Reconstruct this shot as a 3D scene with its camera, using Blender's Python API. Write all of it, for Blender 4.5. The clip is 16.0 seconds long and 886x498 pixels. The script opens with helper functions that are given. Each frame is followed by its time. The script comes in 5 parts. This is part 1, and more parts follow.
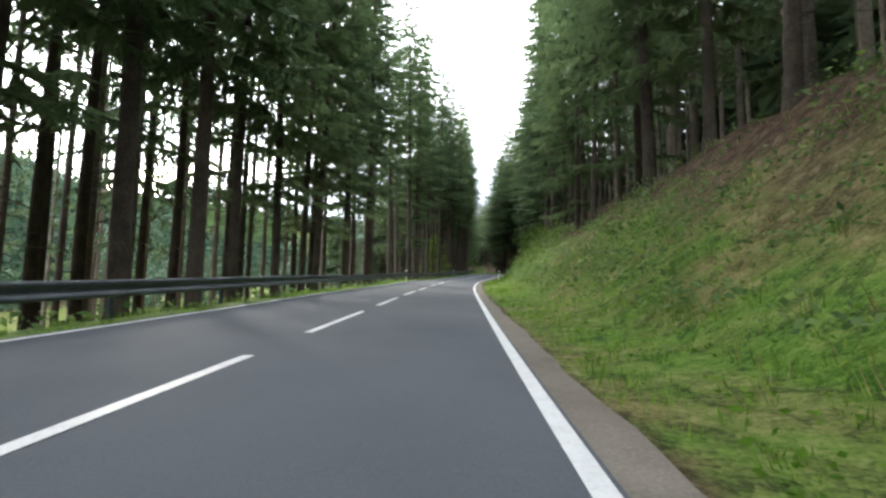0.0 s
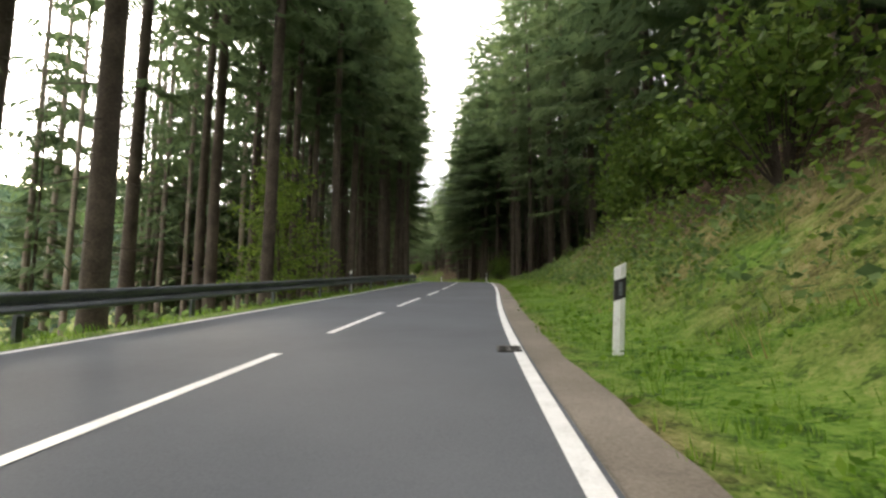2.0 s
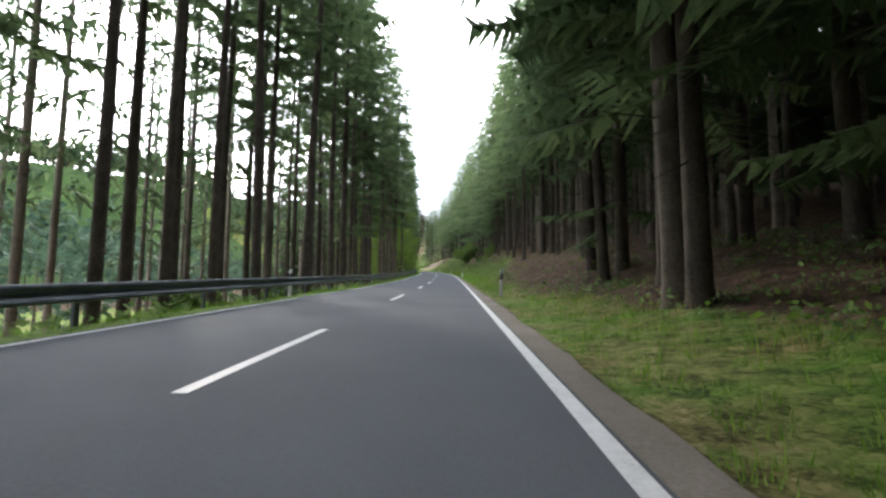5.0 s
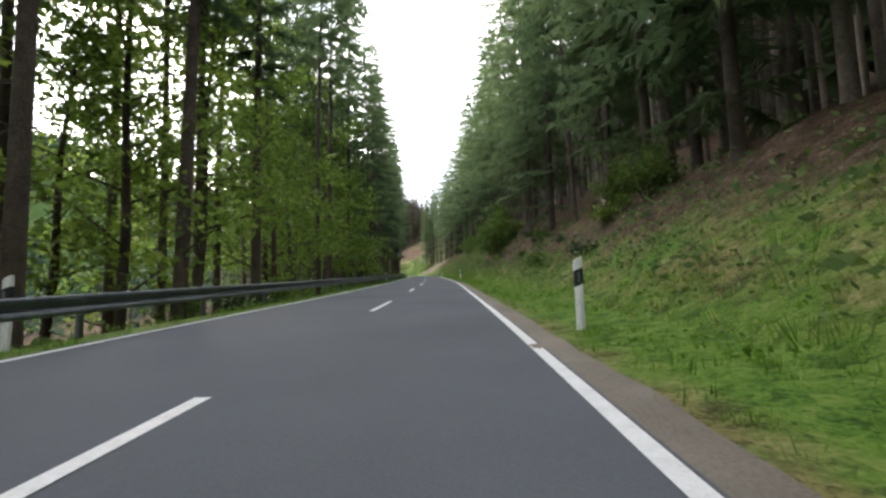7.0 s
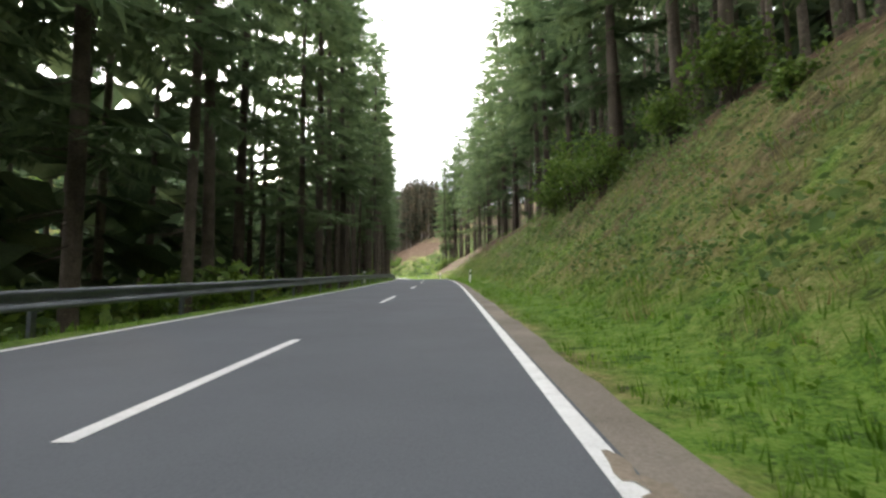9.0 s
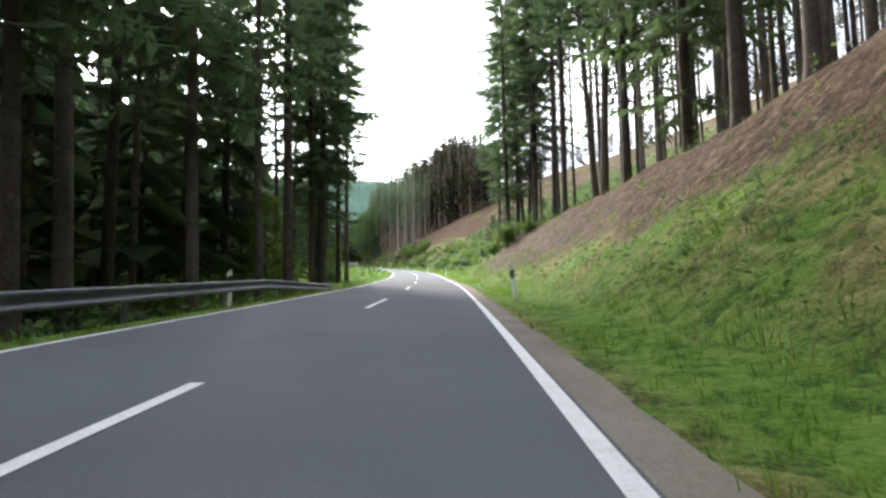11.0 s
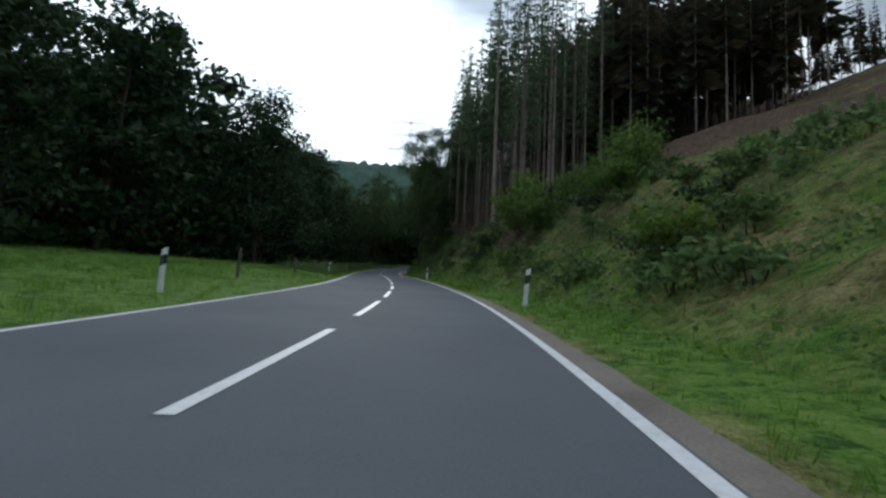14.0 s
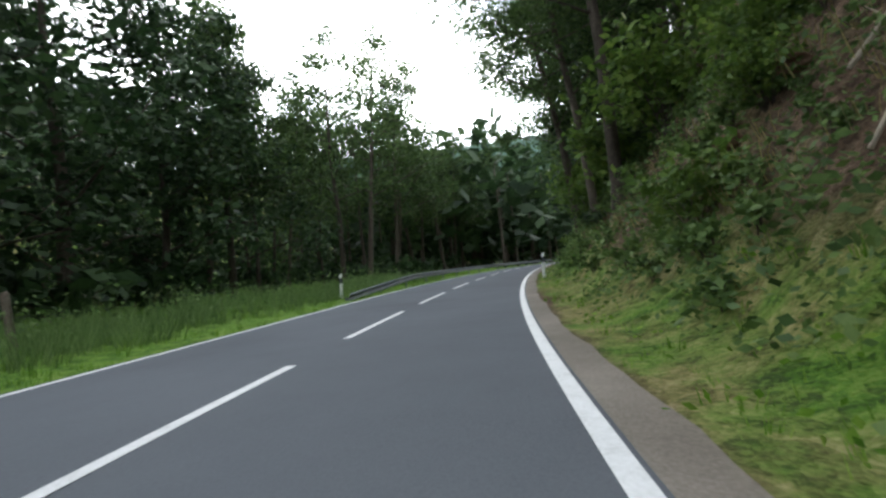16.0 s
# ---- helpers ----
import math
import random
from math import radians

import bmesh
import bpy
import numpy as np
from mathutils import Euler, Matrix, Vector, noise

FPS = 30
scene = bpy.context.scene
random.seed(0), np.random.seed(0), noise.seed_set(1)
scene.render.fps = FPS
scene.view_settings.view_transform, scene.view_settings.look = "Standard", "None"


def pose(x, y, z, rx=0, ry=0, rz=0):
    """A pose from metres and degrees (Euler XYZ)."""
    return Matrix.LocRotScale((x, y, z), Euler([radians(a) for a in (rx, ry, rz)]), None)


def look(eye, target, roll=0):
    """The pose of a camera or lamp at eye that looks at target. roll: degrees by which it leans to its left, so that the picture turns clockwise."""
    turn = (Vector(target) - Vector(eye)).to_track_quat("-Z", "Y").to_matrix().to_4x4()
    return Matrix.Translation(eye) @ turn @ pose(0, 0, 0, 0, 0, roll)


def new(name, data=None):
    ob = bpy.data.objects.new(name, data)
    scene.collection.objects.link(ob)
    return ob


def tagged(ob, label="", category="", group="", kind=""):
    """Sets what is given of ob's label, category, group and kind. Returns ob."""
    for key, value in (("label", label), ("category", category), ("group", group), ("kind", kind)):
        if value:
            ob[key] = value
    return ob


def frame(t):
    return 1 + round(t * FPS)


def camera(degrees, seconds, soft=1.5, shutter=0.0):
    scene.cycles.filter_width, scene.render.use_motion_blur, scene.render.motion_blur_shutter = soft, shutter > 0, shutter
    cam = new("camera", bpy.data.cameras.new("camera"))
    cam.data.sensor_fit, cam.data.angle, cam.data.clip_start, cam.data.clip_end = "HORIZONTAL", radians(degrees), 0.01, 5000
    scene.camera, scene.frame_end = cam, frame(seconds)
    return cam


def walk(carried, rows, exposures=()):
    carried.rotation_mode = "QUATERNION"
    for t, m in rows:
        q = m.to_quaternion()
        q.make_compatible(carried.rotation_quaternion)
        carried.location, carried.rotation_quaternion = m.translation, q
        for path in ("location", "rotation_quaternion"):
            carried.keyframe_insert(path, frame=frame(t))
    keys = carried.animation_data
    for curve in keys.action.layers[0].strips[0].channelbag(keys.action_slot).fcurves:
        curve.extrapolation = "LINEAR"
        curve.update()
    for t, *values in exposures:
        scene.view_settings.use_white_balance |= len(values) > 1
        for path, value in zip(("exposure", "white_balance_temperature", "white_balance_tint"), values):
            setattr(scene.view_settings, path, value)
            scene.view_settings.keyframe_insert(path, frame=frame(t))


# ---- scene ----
cam = camera(84.66, 16.0, soft=2.6, shutter=0.012)

# Road alignment: curvature (1/km, left positive) and grade (%) every 12 m from s = -24 m
CURVE = [
    -1.82, -1.86, -1.94, 0.13, -3.08, -4.91, -2.11, -4.16, 2.62, 2.54, 9.1, 3.64, 1.42, 0.41, -0.04, 0.19,
    0.86, 0.42, 0.9, 0.65, 0.17, 2.03, 0.9, -0.08, 0.3, 0.46, 1.81, 2.13, 1.83, 1.23, 0.65, 2.31,
    2.15, 0.01, 3.08, 2.07, 1.74, 2.46, 3.4, 7.1, 5.79, 2.7, 0.81, -0.47, -6.61, -7.89, -5.74, -4.44,
    -3.81, -3.29, -2.85, -2.47, -2.14, -1.86, -1.63, -1.43, -1.26, -1.12, -1.01, -0.92, -0.84, -0.79, -0.76, -0.74,
]
GRADE = [
    4.72, 4.65, 4.54, 5.32, 4.78, 6.45, 4.66, 6.68, 7.05, 6.21, 4.77, 4.55, 4.61, 4.58, 4.49, 4.38,
    4.91, 5.2, 5.91, 5.03, 5.43, 5.22, 5.33, 5.33, 5.24, 5.46, 5.47, 5.26, 4.81, 4.15, 3.36, 3.5,
    3.58, 4.1, 4.76, 5.42, 4.97, 4.58, 6.06, 5.55, 5.21, 5.84, 5.2, 4.7, 7.01, 6.9, 8.19, 7.71,
    7.16, 6.73, 6.41, 6.18, 6, 5.87, 5.78, 5.71, 5.65, 5.61, 5.59, 5.57, 5.55, 5.54, 5.54, 5.53,
]
LINE_R, LINE_L, EYE = 2.679, 3.076, 0.849
DASH_A, DASH_B, DASH_C = 0.627, 158.197, 383.912
# The drive: seconds, metres along the road, metres right of its centre, yaw, pitch and roll (degrees) against it
DRIVE = [
    (0, -0.53, 2.09, 1.67, 3.05, 1.06),
    (0.5, 11.54, 2.01, 2.62, 2.81, 1.69),
    (1, 24.34, 2.00, 1.85, 3.46, 1.40),
    (1.5, 36.61, 2.02, 2.52, 2.52, 0.25),
    (2, 49.63, 2.18, 3.26, 3.58, 0.16),
    (2.5, 62.71, 1.99, 2.67, 2.69, -2.17),
    (3, 76.64, 1.85, 0.60, 1.95, -0.15),
    (3.5, 89.89, 1.82, 0.57, 2.00, 0.86),
    (3.7, 95.27, 1.85, 1.80, 2.35, 2.56),
    (5.8, 155.56, 1.93, 1.27, 2.88, -0.64),
    (6, 161.36, 1.87, 1.34, 2.94, -0.30),
    (6.5, 176.18, 1.72, 1.18, 2.91, -0.62),
    (7, 192.23, 1.79, 0.85, 2.38, -1.68),
    (7.5, 207.77, 1.84, 1.81, 2.66, -0.36),
    (8, 223.97, 1.88, 1.24, 2.84, -1.81),
    (8.5, 240.10, 1.90, 1.41, 2.62, -1.47),
    (9, 256.94, 1.99, 0.96, 2.72, -0.44),
    (9.2, 263.77, 2.02, 1.12, 2.76, -1.63),
    (11.3, 337.66, 2.00, 1.25, 2.27, -0.65),
    (11.5, 344.92, 2.00, 1.52, 2.31, -0.36),
    (12, 363.48, 1.87, 1.55, 2.95, -0.22),
    (12.5, 382.27, 1.82, 2.44, 2.85, -1.32),
    (13, 401.16, 1.76, 1.47, 2.44, 0.33),
    (13.5, 418.60, 1.75, 1.60, 3.17, 1.78),
    (14, 437.54, 1.56, 2.15, 2.31, 2.69),
    (14.5, 455.47, 1.36, 2.34, 2.74, 2.39),
    (15, 474.33, 1.62, 1.30, 2.63, 1.34),
    (15.5, 492.18, 1.67, 1.87, 3.56, 1.05),
    (16, 511.92, 2.20, 3.73, 2.43, -5.73),
]
# The film's own brightness and colour balance
EXPOSURES = [(0.0, 2.25, 6200, 6), (0.5, 2.18, 6200, 6), (1.0, 1.82, 6300, 6), (1.5, 1.62, 6500, 7), (2.0, 2.48, 7200, 9), (2.5, 2.85, 7300, 6), (3.0, 3.18, 6600, 8), (3.6, 3.15, 6200, 9), (5.8, 2.15, 6150, 9), (6.6, 2.10, 6300, 9), (7.5, 2.25, 6600, 9), (8.0, 2.00, 6500, 9), (8.5, 2.25, 6500, 9), (9.2, 2.55, 6800, 8),
             (11.3, 2.0, 6150, 9), (11.7, 1.55, 6150, 8), (12.05, 0.45, 6050, 7), (12.25, -0.90, 5800, 4), (13.0, -0.90, 5650, 4), (13.6, -0.43, 5600, 3), (14.5, 0.28, 5600, 2), (15.2, 1.06, 5700, 2), (15.5, 1.34, 5750, 2), (16.0, 1.85, 6150, 4)]

def hermite(t, xs, ys):
    """Smooth curve through the points (xs, ys), with no overshoot."""
    xs, ys = np.asarray(xs, float), np.asarray(ys, float)
    h, sl = np.diff(xs), np.diff(ys) / np.diff(xs)
    tg = np.zeros(len(xs))
    tg[0], tg[-1] = sl[0], sl[-1]
    for i in range(1, len(xs) - 1):
        if sl[i - 1] * sl[i] > 0:
            a, b = 2 * h[i] + h[i - 1], h[i] + 2 * h[i - 1]
            tg[i] = (a + b) / (a / sl[i - 1] + b / sl[i])
    i = min(max(int(np.searchsorted(xs, t)) - 1, 0), len(xs) - 2)
    u = (t - xs[i]) / h[i]
    return ((2 * u**3 - 3 * u**2 + 1) * ys[i] + (u**3 - 2 * u**2 + u) * h[i] * tg[i]
            + (-2 * u**3 + 3 * u**2) * ys[i + 1] + (u**3 - u**2) * h[i] * tg[i + 1])


# --- the road's centre line, sampled every metre
S_ = np.arange(-90.0, 801.0, 1.0)
_node = -24 + 12 * np.arange(len(CURVE))
_k = np.interp(S_, _node, CURVE) / 1000
_g = np.interp(S_, _node, GRADE) / 100


def _sum(a):
    c = np.concatenate([[0], np.cumsum((a[1:] + a[:-1]) / 2)])
    return c - np.interp(0, S_, c)


TH_ = _sum(_k)
X_, Y_, Z_ = _sum(-np.sin(TH_)), _sum(np.cos(TH_)), _sum(_g)


def road_xyz(s, d, z=0.0):
    """World places of points s metres along the road, d right of its centre, z above it."""
    s, d, z = np.broadcast_arrays(np.asarray(s, float), np.asarray(d, float), np.asarray(z, float))
    th = np.interp(s, S_, TH_)
    return np.stack([np.interp(s, S_, X_) + np.cos(th) * d, np.interp(s, S_, Y_) + np.sin(th) * d,
                     np.interp(s, S_, Z_) + z], -1)


def heading(s):
    return float(np.interp(s, S_, TH_))


def drive_pose(t):
    xs = [r[0] for r in DRIVE]
    s, d, yaw, pitch, roll = (hermite(t, xs, [r[i] for r in DRIVE]) for i in range(1, 6))
    eye = road_xyz(s, d, EYE)
    a, p = heading(s) + radians(yaw), math.atan(float(np.interp(s, S_, _g))) + radians(pitch)
    aim = eye + [-math.sin(a) * math.cos(p), math.cos(a) * math.cos(p), math.sin(p)]
    return look(eye.tolist(), aim.tolist(), roll)


walk(cam, [(i * 0.1, drive_pose(i * 0.1)) for i in range(161)], EXPOSURES)

# --- daylight: a bright, mostly covered evening sky with a low veiled sun ahead on the valley side
SUN_TURN, SUN_UP = radians(34), radians(16)
world = bpy.data.worlds.new("sky")
scene.world = world
world.use_nodes = True


def nodes_of(tree):
    tree.nodes.clear()

    def add(kind, **sets):
        n = tree.nodes.new(kind)
        for k, v in sets.items():
            if k in ("operation", "blend_type", "data_type", "sky_type", "noise_dimensions", "feature", "attribute_name", "vector_type", "distance", "clamp_factor", "interpolation_type"):
                setattr(n, k, v)
        return n
    return add, tree.links.new


def set_in(node, **vals):
    for k, v in vals.items():
        node.inputs[k.replace("_", " ")].default_value = v
    return node


add, link = nodes_of(world.node_tree)
sky = add("ShaderNodeTexSky", sky_type="NISHITA")
sky.sun_disc, sky.sun_elevation, sky.sun_rotation = False, SUN_UP, -SUN_TURN
where = add("ShaderNodeTexCoord")
flat = add("ShaderNodeMapping")
flat.inputs["Scale"].default_value = (1.0, 1.0, 2.6)
link(where.outputs["Generated"], flat.inputs["Vector"])
puffs = set_in(add("ShaderNodeTexNoise"), Scale=1.35, Detail=5.0, Roughness=0.5, Distortion=0.25)
link(flat.outputs["Vector"], puffs.inputs["Vector"])
cover = add("ShaderNodeValToRGB")
cover.color_ramp.elements[0].position, cover.color_ramp.elements[1].position = 0.36, 0.47
link(puffs.outputs["Fac"], cover.inputs["Fac"])
shade = add("ShaderNodeValToRGB")
shade.color_ramp.elements[0].position, shade.color_ramp.elements[0].color = 0.40, (15.0, 14.6, 14.2, 1)
shade.color_ramp.elements[1].position, shade.color_ramp.elements[1].color = 0.62, (3.9, 4.1, 4.5, 1)
link(puffs.outputs["Fac"], shade.inputs["Fac"])
both = add("ShaderNodeMixRGB")
link(cover.outputs["Color"], both.inputs["Fac"])
link(sky.outputs["Color"], both.inputs["Color1"])
link(shade.outputs["Color"], both.inputs["Color2"])
toward = add("ShaderNodeVectorMath", operation="DOT_PRODUCT")
toward.inputs[1].default_value = (-math.sin(SUN_TURN) * math.cos(SUN_UP), math.cos(SUN_TURN) * math.cos(SUN_UP), math.sin(SUN_UP))
link(where.outputs["Generated"], toward.inputs[0])
veil = add("ShaderNodeMapRange")
veil.inputs["From Min"].default_value, veil.inputs["From Max"].default_value = 0.8, 1.0
veil.inputs["To Min"].default_value, veil.inputs["To Max"].default_value = 1.0, 2.0
link(toward.outputs["Value"], veil.inputs["Value"])
bright = add("ShaderNodeVectorMath", operation="SCALE")
link(both.outputs["Color"], bright.inputs[0])
link(veil.outputs["Result"], bright.inputs["Scale"])
glow = add("ShaderNodeBackground")
glow.inputs["Strength"].default_value = 0.1
link(bright.outputs["Vector"], glow.inputs["Color"])
link(glow.outputs["Background"], add("ShaderNodeOutputWorld").inputs["Surface"])

sun = new("sun", bpy.data.lights.new("sun", "SUN"))
sun.data.energy, sun.data.angle, sun.data.color = 2.0, radians(7), (1.0, 0.9, 0.76)
sun.matrix_world = look((0, 0, 60), (math.sin(SUN_TURN) * math.cos(SUN_UP), -math.cos(SUN_TURN) * math.cos(SUN_UP), 60 - math.sin(SUN_UP)))


# --- materials
def material(name, stops, scale=3.0, rough=0.9, bump=0.3, fine=40.0, spec=0.3, thin=0.0, vary=0.0, islands=0.0, metal=0.0, coords="Object"):
    """A two-scale procedural surface. stops: colours from dark to light. thin: how much light comes through."""
    m = bpy.data.materials.new(name)
    m.use_nodes = True
    add, link = nodes_of(m.node_tree)
    co = add("ShaderNodeTexCoord")
    n1 = set_in(add("ShaderNodeTexNoise"), Scale=scale, Detail=5.0, Roughness=0.6)
    n2 = set_in(add("ShaderNodeTexNoise"), Scale=fine, Detail=4.0, Roughness=0.65)
    mix = add("ShaderNodeMath", operation="MULTIPLY_ADD")
    mix.inputs[1].default_value = 0.5
    half = add("ShaderNodeMath", operation="MULTIPLY")
    half.inputs[1].default_value = 0.5
    for n in (n1, n2):
        link(co.outputs[coords], n.inputs["Vector"])
    link(n1.outputs["Fac"], half.inputs[0])
    link(n2.outputs["Fac"], mix.inputs[0])
    link(half.outputs[0], mix.inputs[2])
    value = mix.outputs[0]
    if vary or islands:
        if vary:
            info = add("ShaderNodeObjectInfo")
            rnd, amount = info.outputs["Random"], vary
        else:
            info = add("ShaderNodeNewGeometry")
            rnd, amount = info.outputs["Random Per Island"], islands
        sh = add("ShaderNodeMath", operation="MULTIPLY_ADD")
        sh.inputs[1].default_value, sh.inputs[2].default_value = amount, -amount / 2
        link(rnd, sh.inputs[0])
        tot = add("ShaderNodeMath", operation="ADD")
        link(value, tot.inputs[0])
        link(sh.outputs[0], tot.inputs[1])
        value = tot.outputs[0]
    ramp = add("ShaderNodeValToRGB")
    while len(ramp.color_ramp.elements) < len(stops):
        ramp.color_ramp.elements.new(0.5)
    for i, c in enumerate(stops):
        e = ramp.color_ramp.elements[i]
        e.position, e.color = 0.32 + 0.36 * i / max(len(stops) - 1, 1), (*c, 1)
    link(value, ramp.inputs["Fac"])
    bs = set_in(add("ShaderNodeBsdfPrincipled"), Roughness=rough, Metallic=metal)
    bs.inputs["Specular IOR Level"].default_value = spec
    link(ramp.outputs["Color"], bs.inputs["Base Color"])
    if bump:
        b = set_in(add("ShaderNodeBump"), Strength=bump, Distance=0.02)
        link(n2.outputs["Fac"], b.inputs["Height"])
        link(b.outputs["Normal"], bs.inputs["Normal"])
    out = add("ShaderNodeOutputMaterial")
    if thin:
        tr = add("ShaderNodeBsdfTranslucent")
        link(ramp.outputs["Color"], tr.inputs["Color"])
        ms = add("ShaderNodeMixShader")
        ms.inputs["Fac"].default_value = thin
        link(bs.outputs["BSDF"], ms.inputs[1])
        link(tr.outputs["BSDF"], ms.inputs[2])
        link(ms.outputs["Shader"], out.inputs["Surface"])
    else:
        link(bs.outputs["BSDF"], out.inputs["Surface"])
    return m


ASPHALT = material("asphalt", [(0.082, 0.089, 0.103), (0.106, 0.114, 0.132), (0.126, 0.135, 0.154)], 0.35, 0.93, 0.12, 60, 0.12)
PAINT = material("road_paint", [(0.48, 0.48, 0.49), (0.64, 0.64, 0.66), (0.72, 0.72, 0.745), (0.77, 0.77, 0.8)], 7.0, 0.6, 0.2, 40)
GRAVEL = material("gravel", [(0.115, 0.098, 0.082), (0.19, 0.165, 0.142), (0.27, 0.238, 0.208)], 0.8, 0.95, 0.6, 45)
BARK = material("bark", [(0.025, 0.02, 0.017), (0.066, 0.053, 0.043), (0.12, 0.1, 0.082)], 2.0, 0.95, 0.9, 22, vary=0.16)
NEEDLES = material("spruce_needles", [(0.043, 0.072, 0.036), (0.092, 0.139, 0.066), (0.155, 0.206, 0.092)], 1.1, 0.75, 0, 14, 0.2, 0.48, vary=0.16)
LEAVES = material("leaves", [(0.042, 0.08, 0.015), (0.095, 0.165, 0.03), (0.17, 0.24, 0.05)], 1.3, 0.6, 0, 9, 0.3, 0.42, islands=0.25)
STEEL = material("galvanised_steel", [(0.07, 0.08, 0.10), (0.12, 0.135, 0.16), (0.2, 0.215, 0.24)], 1.5, 0.55, 0.1, 30, 0.5, metal=0.6)
WHITE = material("white_plastic", [(0.5, 0.5, 0.5), (0.72, 0.73, 0.75), (0.8, 0.8, 0.82)], 4.0, 0.5, 0.05, 30)
BLACK = material("black_plastic", [(0.012, 0.012, 0.014), (0.02, 0.02, 0.024), (0.035, 0.035, 0.04)], 4.0, 0.5, 0.05, 30)
WOOD = material("grey_wood", [(0.06, 0.05, 0.04), (0.14, 0.115, 0.095), (0.22, 0.19, 0.16)], 3.0, 0.9, 0.6, 25, vary=0.2)


def mesh_of(name, verts, faces, mat, smooth=False):
    me = bpy.data.meshes.new(name)
    me.from_pydata([tuple(v) for v in verts] if not isinstance(verts, np.ndarray) else verts.tolist(), [], faces if isinstance(faces, list) else faces.tolist())
    me.materials.append(mat)
    if smooth:
        me.polygons.foreach_set("use_smooth", [True] * len(me.polygons))
    me.update()
    return me


def part_mesh(name, me, parent, label=""):
    ob = new(name, me)
    ob.parent = parent
    return tagged(ob, label)


# --- ground: the road's bed, the banks, the valley and the hills
BANK_S = [-90, 15, 28, 40, 50, 62, 75, 86, 95, 135, 150, 165, 180, 190, 203, 220, 236, 255, 270, 330, 345, 365, 455, 475, 495, 510, 525, 560, 640]
BANK_R = [.53, .52, .36, .5, .58, .45, .38, .2, .02, .03, .12, .19, .24, .3, .4, .38, .52, .55, .6, .55, .48, .45, .52, .62, .52, .75, .95, .9, .7]


def step01(x, a, b):
    u = np.clip((np.asarray(x, float) - a) / (b - a), 0, 1)
    return u * u * (3 - 2 * u)


def height(s, d):
    """Ground above the road's own level, s along and d right of its centre."""
    s, d = np.broadcast_arrays(np.asarray(s, float), np.asarray(d, float))
    r = np.interp(s, BANK_S, BANK_R)
    q = d - LINE_R
    crest = EYE + r * 7.3
    foot = 1.9 - 0.55 * step01(s, 498, 512)
    up = 0.1 * step01(q, 0.6, 2.0) + np.clip((q - foot) / (6.5 - foot), 0, 1) ** 1.15 * (crest - 0.1) + np.clip(q - 6.5, 0, 8) * (0.06 + 0.75 * r) + np.clip(q - 14.5, 0, np.where(s > 410, 26, 60)) * np.maximum(0.3, 0.1 + 0.7 * r) - np.clip(q - 74.5, 0, 200) * 0.15
    cut = step01(s, 366, 384) * (1 - step01(s - 1.25 * np.clip(q - 9, 0, 70), 436, 458))
    slope = 0.12 * step01(q, 0.6, 2.0) + np.clip(q - 2.2, 0, 70) * 0.53 - 0.15 * np.clip(q - 74, 0, 200)
    right = up * (1 - cut) + slope * cut
    p = -d - LINE_L
    valley = -0.35 * np.clip(p - 1.3, 0, 14) - 0.04 * np.clip(p - 15, 0, 60) + 0.36 * np.clip(p - 95, 0, 190)
    meadow = 0.12 * step01(p, 0.3, 2.5) + (0.075 * step01(s, 415, 445) - 0.02) * np.clip(p - 2.5, 0, 24) + 0.5 * np.clip(p - 30, 0, 85) + 0.06 * np.clip(p - 115, 0, 300)
    far = step01(s, 345, 368)
    left = valley * (1 - far) + meadow * far
    at = road_xyz(s, d)
    off = np.maximum(q, p)
    bumps = rough_z(at[..., 0], at[..., 1]) * np.clip((off - 1.6) / 3, 0, 1) * np.where((s > 440) & (d > 0), 1.4, 1.0) * (off < 95)
    return np.where(q > 0, right, np.where(p > 0, left, 0.0)) - 0.05 * ((q > 0.02) | (p > 0.02)) + bumps


def rough_z(x, y):
    out = np.zeros_like(x)
    for a, b, c, e in ((0.9, 0.7, 0.10, 1.0), (0.31, 1.3, 0.16, 2.0), (1.9, 0.4, 0.05, 0.3)):
        out += c * np.sin(a * x + b * y + e) * np.sin(b * x * 0.8 - a * y + 2 * e)
    return out


